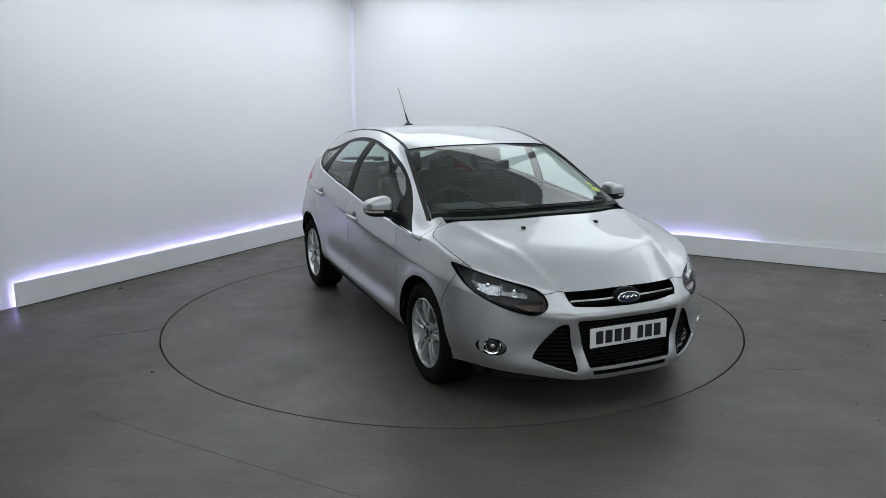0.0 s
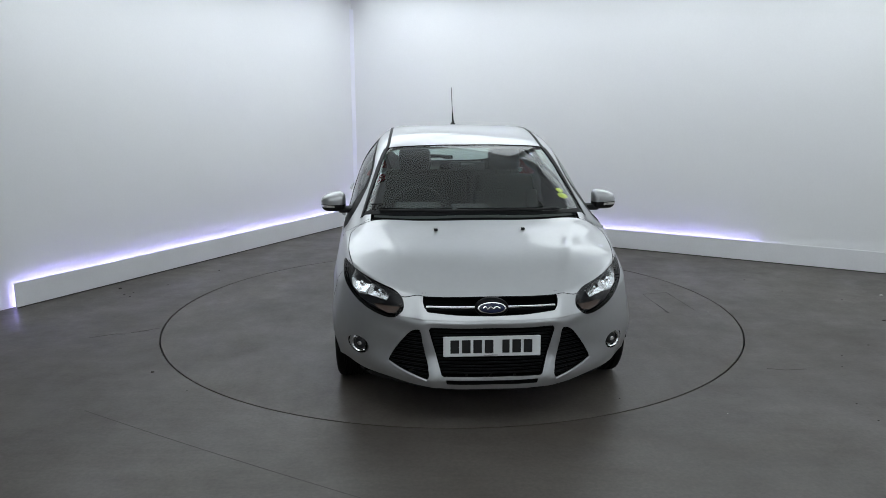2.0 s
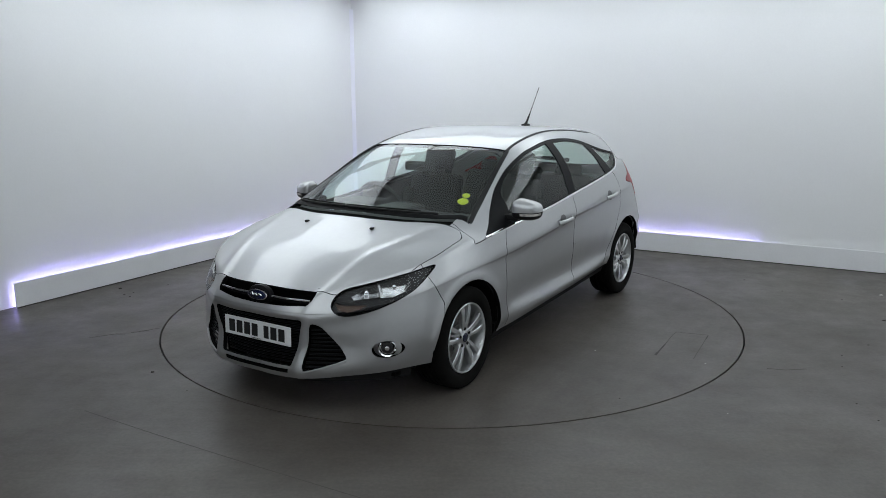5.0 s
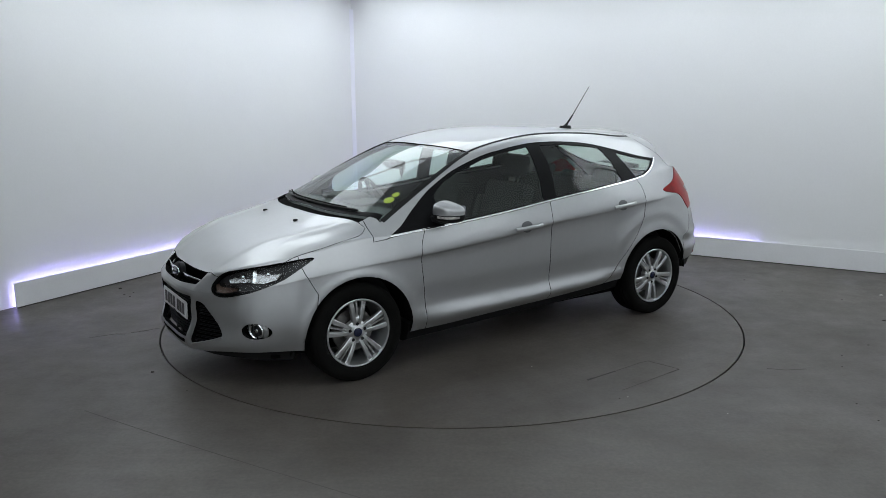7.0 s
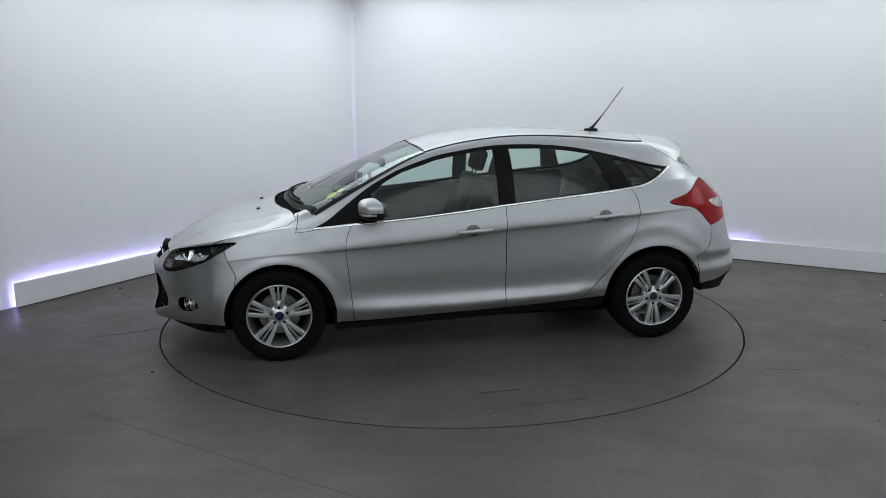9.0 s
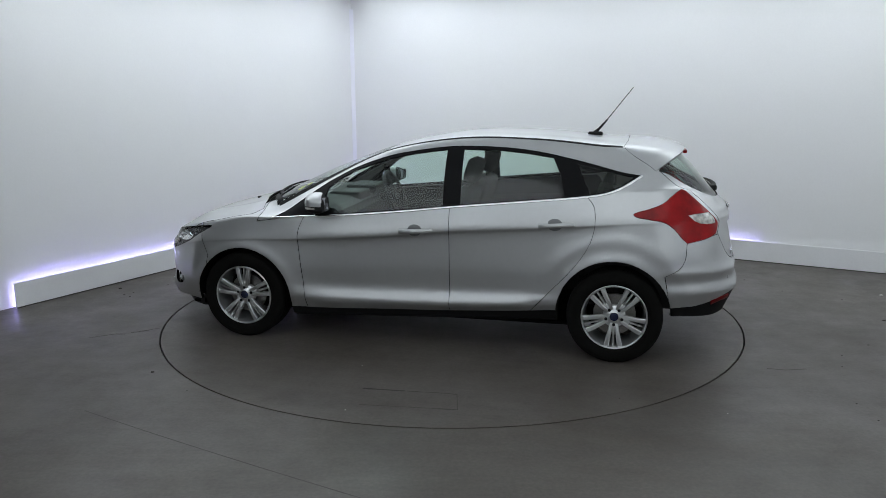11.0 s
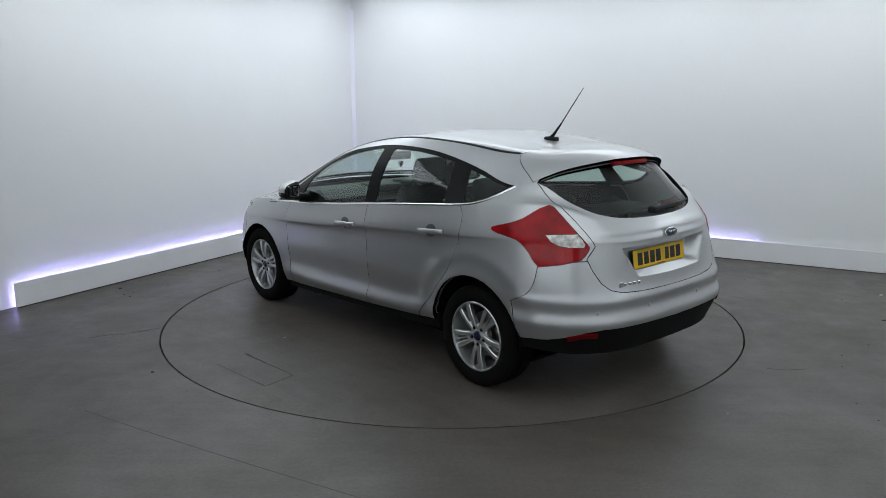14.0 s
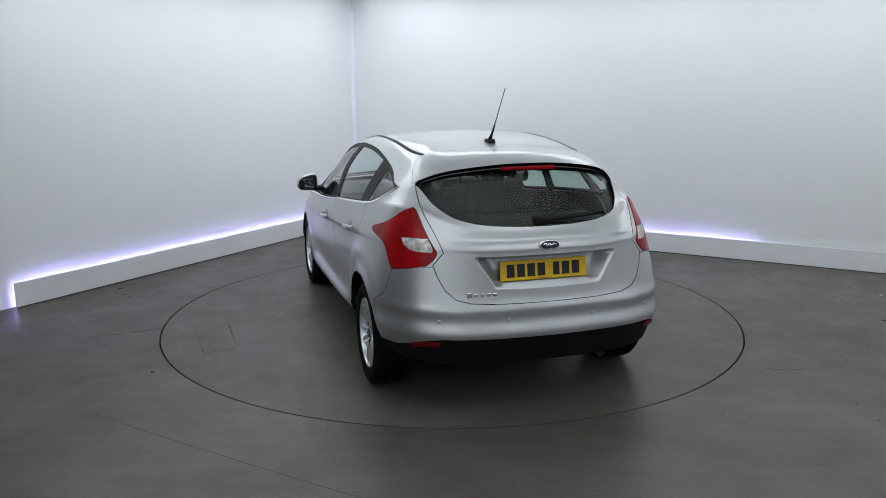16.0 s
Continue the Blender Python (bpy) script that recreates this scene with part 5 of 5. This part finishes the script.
        # fog lamp
        d = Vector((.86, .48, -.02)).normalized()
        p, n = sf.front(.725, .390)
        m = Matrix.Translation(p - d * .03) @ d.to_track_quat("X", "Z").to_matrix().to_4x4()
        bm = bmesh.new()
        rings = add_lathe(bm, [(.046, .0), (.050, .014), (.046, .020), (.040, .014), (.038, 0), (.0, -.006)], 28)
        for v in bm.verts:
            v.co = m @ Vector((v.co.y, v.co.x * 1.05, v.co.z))
        bmesh.ops.recalc_face_normals(bm, faces=bm.faces[:])
        fog = put("fog_light", bm, M_CHROME, car, "round fog light with chrome ring", side=s)
        bm = bmesh.new()
        oval(bm, m @ Matrix.Translation((.005, 0, 0)), .034, .033, .006, 24)
        put("fog_lens", bm, M_LAMP_IN, fog, "dark glass fog lens", side=s)
        bm = bmesh.new()
        oval(bm, m @ Matrix.Translation((.011, 0, 0)), .014, .014, .006, 16)
        put("fog_bulb", bm, M_CHROME, fog, side=s)
        bm = bmesh.new()
        oval(bm, m @ Matrix.Translation((-.006, 0, 0)), .080, .060, .003, 24)
        put("fog_surround", bm, M_PAINT, fog, "silver scooped fog light surround", side=s)
        # side intake: dark mesh of slats
        bm = bmesh.new()
        poly = [(.375, .53), (.44, .52), (.55, .35), (.545, .32), (.345, .265), (.33, .29), (.365, .46)]
        add_prism(bm, poly, .66, .67, (1, 2, 0))
        for v in bm.verts:
            v.co.x += .152 - (v.co.y - .33) * .62
        intake = put("side_intake", bm, M_DARK, car, "black slatted side intake in the bumper", smooth=False, side=s)
        for k in range(10):
            z = .290 + k * .0235
            y0, y1 = .335 + (z - .27) * .16, .575 - max(0, z - .33) * .72
            p0, n0 = sf.front(y0, z)
            p1, n1 = sf.front(y1, z)
            bm = bmesh.new()
            add_tube(bm, [p0 - Vector((.022, 0, 0)), (p0 + p1) / 2 - Vector((.018, 0, 0)), p1 - Vector((.025, 0, 0))], .006, 6)
            put("slat", bm, M_GLOSS, intake, side=s)
        # intake's bright lower lip
        pts, nrm = [], []
        for y, z in smooth_line([(.345, .262), (.42, .285), (.50, .312), (.552, .335)], 5):
            p, n = sf.front(y, z)
            pts.append(p)
            nrm.append(n)
        bm = bmesh.new()
        ribbon(bm, pts, nrm, .012, .008)
        put("intake_lip", bm, M_PAINT, intake, "silver lower lip", side=s)
        # wheel-arch liner
        for wx, wz, r in ((-.012, .302, .375), (-2.636, .322, .378)):
            bm = bmesh.new()
            prev = None
            for k in range(25):
                a = radians(2 + 176 * k / 24)
                ring = [bm.verts.new((wx + r * math.cos(a), y, wz + r * math.sin(a))) for y in (.50, .70, .868)]
                if prev:
                    for q in range(2):
                        bm.faces.new((prev[q], prev[q + 1], ring[q + 1], ring[q]))
                prev = ring
            put("arch_liner", bm, M_DARK, car, "black wheel-arch liner", side=s)
        # sill
        bm = bmesh.new()
        add_prism(bm, [(.865, .30), (.862, .255), (.835, .19), (.78, .165), (.70, .165), (.70, .30)], -2.27, -.37, (1, 2, 0))
        for v in bm.verts:
            v.co.z += max(0, -.6 - v.co.x) * .045
            v.co.y -= .012
        put("sill", bm, M_SKIRT, car, "black plastic sill", side=s, angle=.4)
        # red reflector in the skirt
        pts, nrm = [], []
        for k in range(6):
            y = .62 + .125 * k / 5
            p, n = sf.back(y, .437 - .010 * max(0, k - 3))
            pts.append(p)
            nrm.append(n)
        bm = bmesh.new()
        ribbon(bm, pts, nrm, .032, .006)
        put("reflector", bm, M_RED_DARK, rb, "red rear reflector", side=s)
        # parking sensors
        for y in (.25, .62):
            p, n = sf.back(y, .565)
            bm = bmesh.new()
            oval(bm, Matrix.Translation(p) @ n.to_track_quat("X", "Z").to_matrix().to_4x4(), .012, .012, .0015, 16)
            put("parking_sensor", bm, M_PAINT, rb, "round parking sensor", side=s)
        # washer jets
        p, n = sf.top(.131, .266)
        bm = bmesh.new()
        add_box(bm, (p.x - .012, p.y - .011, p.z - .004), (p.x + .014, p.y + .011, p.z + .010), None, .004, 2)
        put("washer_jet", bm, M_BLACK, car, "small black washer jet", side=s)
    for wx, phase in ((0, 90), (-2.648, 270)):
        for s in both:
            build_wheel(car, wx, s, phase)
    # grilles
    bm = bmesh.new()
    add_prism(bm, [(-.37, .71), (.37, .71), (.34, .59), (-.34, .59)], .72, .73, (1, 2, 0))
    gr = put("upper_grille", bm, M_DARK, car, "narrow black upper grille with a chrome bar", smooth=False)
    for s in both:
        pts, nrm = [], []
        for k in range(9):
            y = .085 + .262 * k / 8
            p, n = sf.front(y, .653 - .003 * k / 8)
            pts.append(p - Vector((.012, 0, 0)))
            nrm.append((1, 0, .1))
        bm = bmesh.new()
        ribbon(bm, pts, nrm, .012, .006)
        put("chrome_bar", bm, M_CHROME, gr, "bright chrome grille bar", side=s)
        pts = [p - Vector((.004, 0, .014)) for p in pts]
        bm = bmesh.new()
        ribbon(bm, pts, nrm, .016, .004)
        put("grille_bar", bm, M_GLOSS, gr, side=s)
    bm = bmesh.new()
    m = Matrix.Translation((.842, 0, .652)) @ Matrix.Rotation(radians(-12), 4, "Y")
    oval(bm, m @ Matrix.Translation((-.03, 0, .002)), .090, .056, .03, 40)
    put("badge_pod", bm, M_GLOSS, gr, "gloss black badge pod")
    build_badge(car, m @ Matrix.Translation((.008, 0, 0)), .076, .031)
    bm = bmesh.new()
    add_prism(bm, [(-.325, .56), (.325, .56), (.262, .28), (-.262, .28)], .822, .832, (1, 2, 0))
    lg = put("lower_grille", bm, M_DARK, car, "black slatted lower grille", smooth=False)
    for k in range(14):
        z = .297 + k * .0192
        w = .262 + (z - .284) * .255
        bm = bmesh.new()
        add_tube(bm, [(.834, -w, z), (.856, -w / 2, z), (.861, 0, z), (.856, w / 2, z), (.834, w, z)], .0055, 6)
        put("slat", bm, M_GLOSS, lg)
    bm = bmesh.new()
    add_box(bm, (.79, -.26, .228), (.80, .26, .28))
    sl = put("lower_slot", bm, M_DARK, car, "narrow dark slot in the bumper", smooth=False)
    for y in (-.13, 0, .13):
        bm = box((.80, y - .005, .235), (.835, y + .005, .275))
        put("slot_rib", bm, M_BLACK, sl, smooth=False)
    bm = bmesh.new()
    add_box(bm, (-.25, -.58, .22), (.56, .58, .62))
    put("engine_bay", bm, M_DARK, car, "dark engine bay block", smooth=False)
    bm = box((.565, -.325, .25), (.80, .325, .56))
    add_box(bm, (.565, -.55, .26), (.64, .55, .54))
    put("bumper_core", bm, M_DARK, car, "dark bumper core behind the grilles", smooth=False)
    # chin spoiler
    bm = bmesh.new()
    chin = [(.40, -.73), (.53, -.65), (.64, -.52), (.75, -.36), (.80, -.19), (.81, 0), (.80, .19), (.75, .36), (.64, .52), (.53, .65), (.40, .73)]
    rows_ = []
    for x, y in smooth_line(chin, 4):
        rows_.append([bm.verts.new((x - dx, y * f, z)) for dx, f, z in ((0, 1, .235), (.005, 1, .175), (.03, .98, .17), (.05, .96, .235))])
    for p, q in zip(rows_, rows_[1:]):
        for k in range(4):
            bm.faces.new((p[k], p[(k + 1) % 4], q[(k + 1) % 4], q[k]))
    bmesh.ops.recalc_face_normals(bm, faces=bm.faces[:])
    put("chin_spoiler", bm, M_BLACK, car, "black plastic chin spoiler")
    build_plate(car, (.868, 0, .449), 1, M_PLATE_W, radians(-2), "front_plate", "white number plate with plain dark bars")
    build_plate(tg, (-3.330, 0, .807), -1, M_PLATE_Y, radians(8), "rear_plate", "yellow number plate with plain dark bars")
    build_badge(tg, Matrix.Translation((-3.40, 0, .957)) @ Matrix.Rotation(radians(180), 4, "Z") @ Matrix.Rotation(radians(-16), 4, "Y"), .062, .026)
    # model script as plain bars
    for k, (w, h) in enumerate(((.032, .030), (.024, .018), (.024, .018), (.024, .018), (.022, .018))):
        p, n = sf.back(.455 - k * .034, .705)
        bm = box((p.x - .006, p.y - w / 2, p.z - h / 2), (p.x + .002, p.y + w / 2, p.z + h / 2), None, .002, 1)
        put("script_bar", bm, M_CHROME, tg, "chrome lettering bar", smooth=False)
    # high brake light under the spoiler's edge
    bm = box((-3.096, -.165, 1.334), (-3.068, .165, 1.355), None, .005, 2)
    put("brake_light", bm, M_RED, tg, "long red high-level brake light")
    # rear wiper
    bm = bmesh.new()
    p0 = Vector((-3.30, 0, 1.075))
    add_box(bm, (-3.325, -.05, 1.06), (-3.26, .05, 1.10), None, .016, 3)
    add_tube(bm, [(-3.31, 0, 1.085), (-3.315, -.12, 1.092), (-3.30, -.25, 1.098), (-3.265, -.37, 1.105)], [.016, .016, .012, .005], 8)
    wp = put("rear_wiper", bm, M_BLACK, tg, "black rear wiper")
    bm = bmesh.new()
    add_tube(bm, [(-3.295, -.10, 1.075), (-3.285, -.25, 1.085), (-3.25, -.40, 1.095)], .006, 6)
    put("wiper_blade", bm, M_RUBBER, wp)
    # front wipers
    for pts in ([(.0, .55, .0), (.0, .2, .0), (.0, -.12, .0)], [(.0, -.05, .0), (.0, -.35, .0), (.0, -.62, .0)]):
        line = []
        for k, (_, y, _z) in enumerate(smooth_line(pts, 6)):
            x = -.060 - .16 * (y / .7) ** 2 - .02
            p, n = sf.top(x, abs(y))
            line.append(Vector((x, y, p.z + .010)))
        bm = bmesh.new()
        add_tube(bm, line, .008, 6)
        w = put("front_wiper", bm, M_BLACK, car, "black windscreen wiper")
        bm = bmesh.new()
        add_tube(bm, [q + Vector((-.02, 0, .006)) for q in line[2:]], .006, 6)
        put("wiper_blade", bm, M_RUBBER, w)
    # aerial
    bm = bmesh.new()
    add_box(bm, (-2.505, -.021, 1.436), (-2.400, .021, 1.470), None, .013, 3)
    an = put("aerial", bm, M_BLACK, car, "thin black roof aerial leaning back")
    bm = bmesh.new()
    add_tube(bm, [(-2.45, 0, 1.462), (-2.475, 0, 1.488), (-2.535, 0, 1.558)], [.016, .0095, .0055], 8)
    put("aerial_spring", bm, M_BLACK, an)
    bm = bmesh.new()
    add_tube(bm, [(-2.52, 0, 1.54), (-2.71, 0, 1.788)], [.0035, .0028], 6)
    put("aerial_mast", bm, M_BLACK, an)
    # windscreen sticker
    for x, y, r in ((-.375, .612, .036), (-.435, .600, .026)):
        p, n = sf.top(x, y)
        bm = bmesh.new()
        oval(bm, Matrix.Translation(p - n * .008) @ n.to_track_quat("X", "Z").to_matrix().to_4x4(), r, r, .001, 20)
        put("sticker", bm, M_STICK, car, "yellow paper sticker inside the windscreen")
    # exhaust
    bm = bmesh.new()
    add_tube(bm, [(-2.9, -.42, .265), (-3.20, -.42, .258), (-3.25, -.42, .25)], .028, 14)
    put("exhaust_pipe", bm, M_PIPE, car, "dull dark steel exhaust tailpipe")
    build_interior(car, sk, sf)
    return car



def motions():
    """The turntable starts up and carries the car round."""
    turn = [(0, -65.5), (0.25, -67.0), (0.5, -69.3), (1, -74.9), (2, -86.6), (3, -98.5), (4, -110.5), (5, -122.2), (6, -133.9), (7, -145.8), (8, -157.5),
            (9, -169.25), (10, -180.9), (11, -192.6), (12, -204.5), (13, -216.5), (14, -228.5), (15, -240.45), (16, -252.5)]
    for thing in (table, car):
        walk(thing, [(t, pose(0, 0, 0, 0, 0, a)) for t, a in turn])


build_room()
build_baseboards()
build_lights()
build_front_light()
build_floor_marks()
table = build_turntable()
car = build_car()
motions()
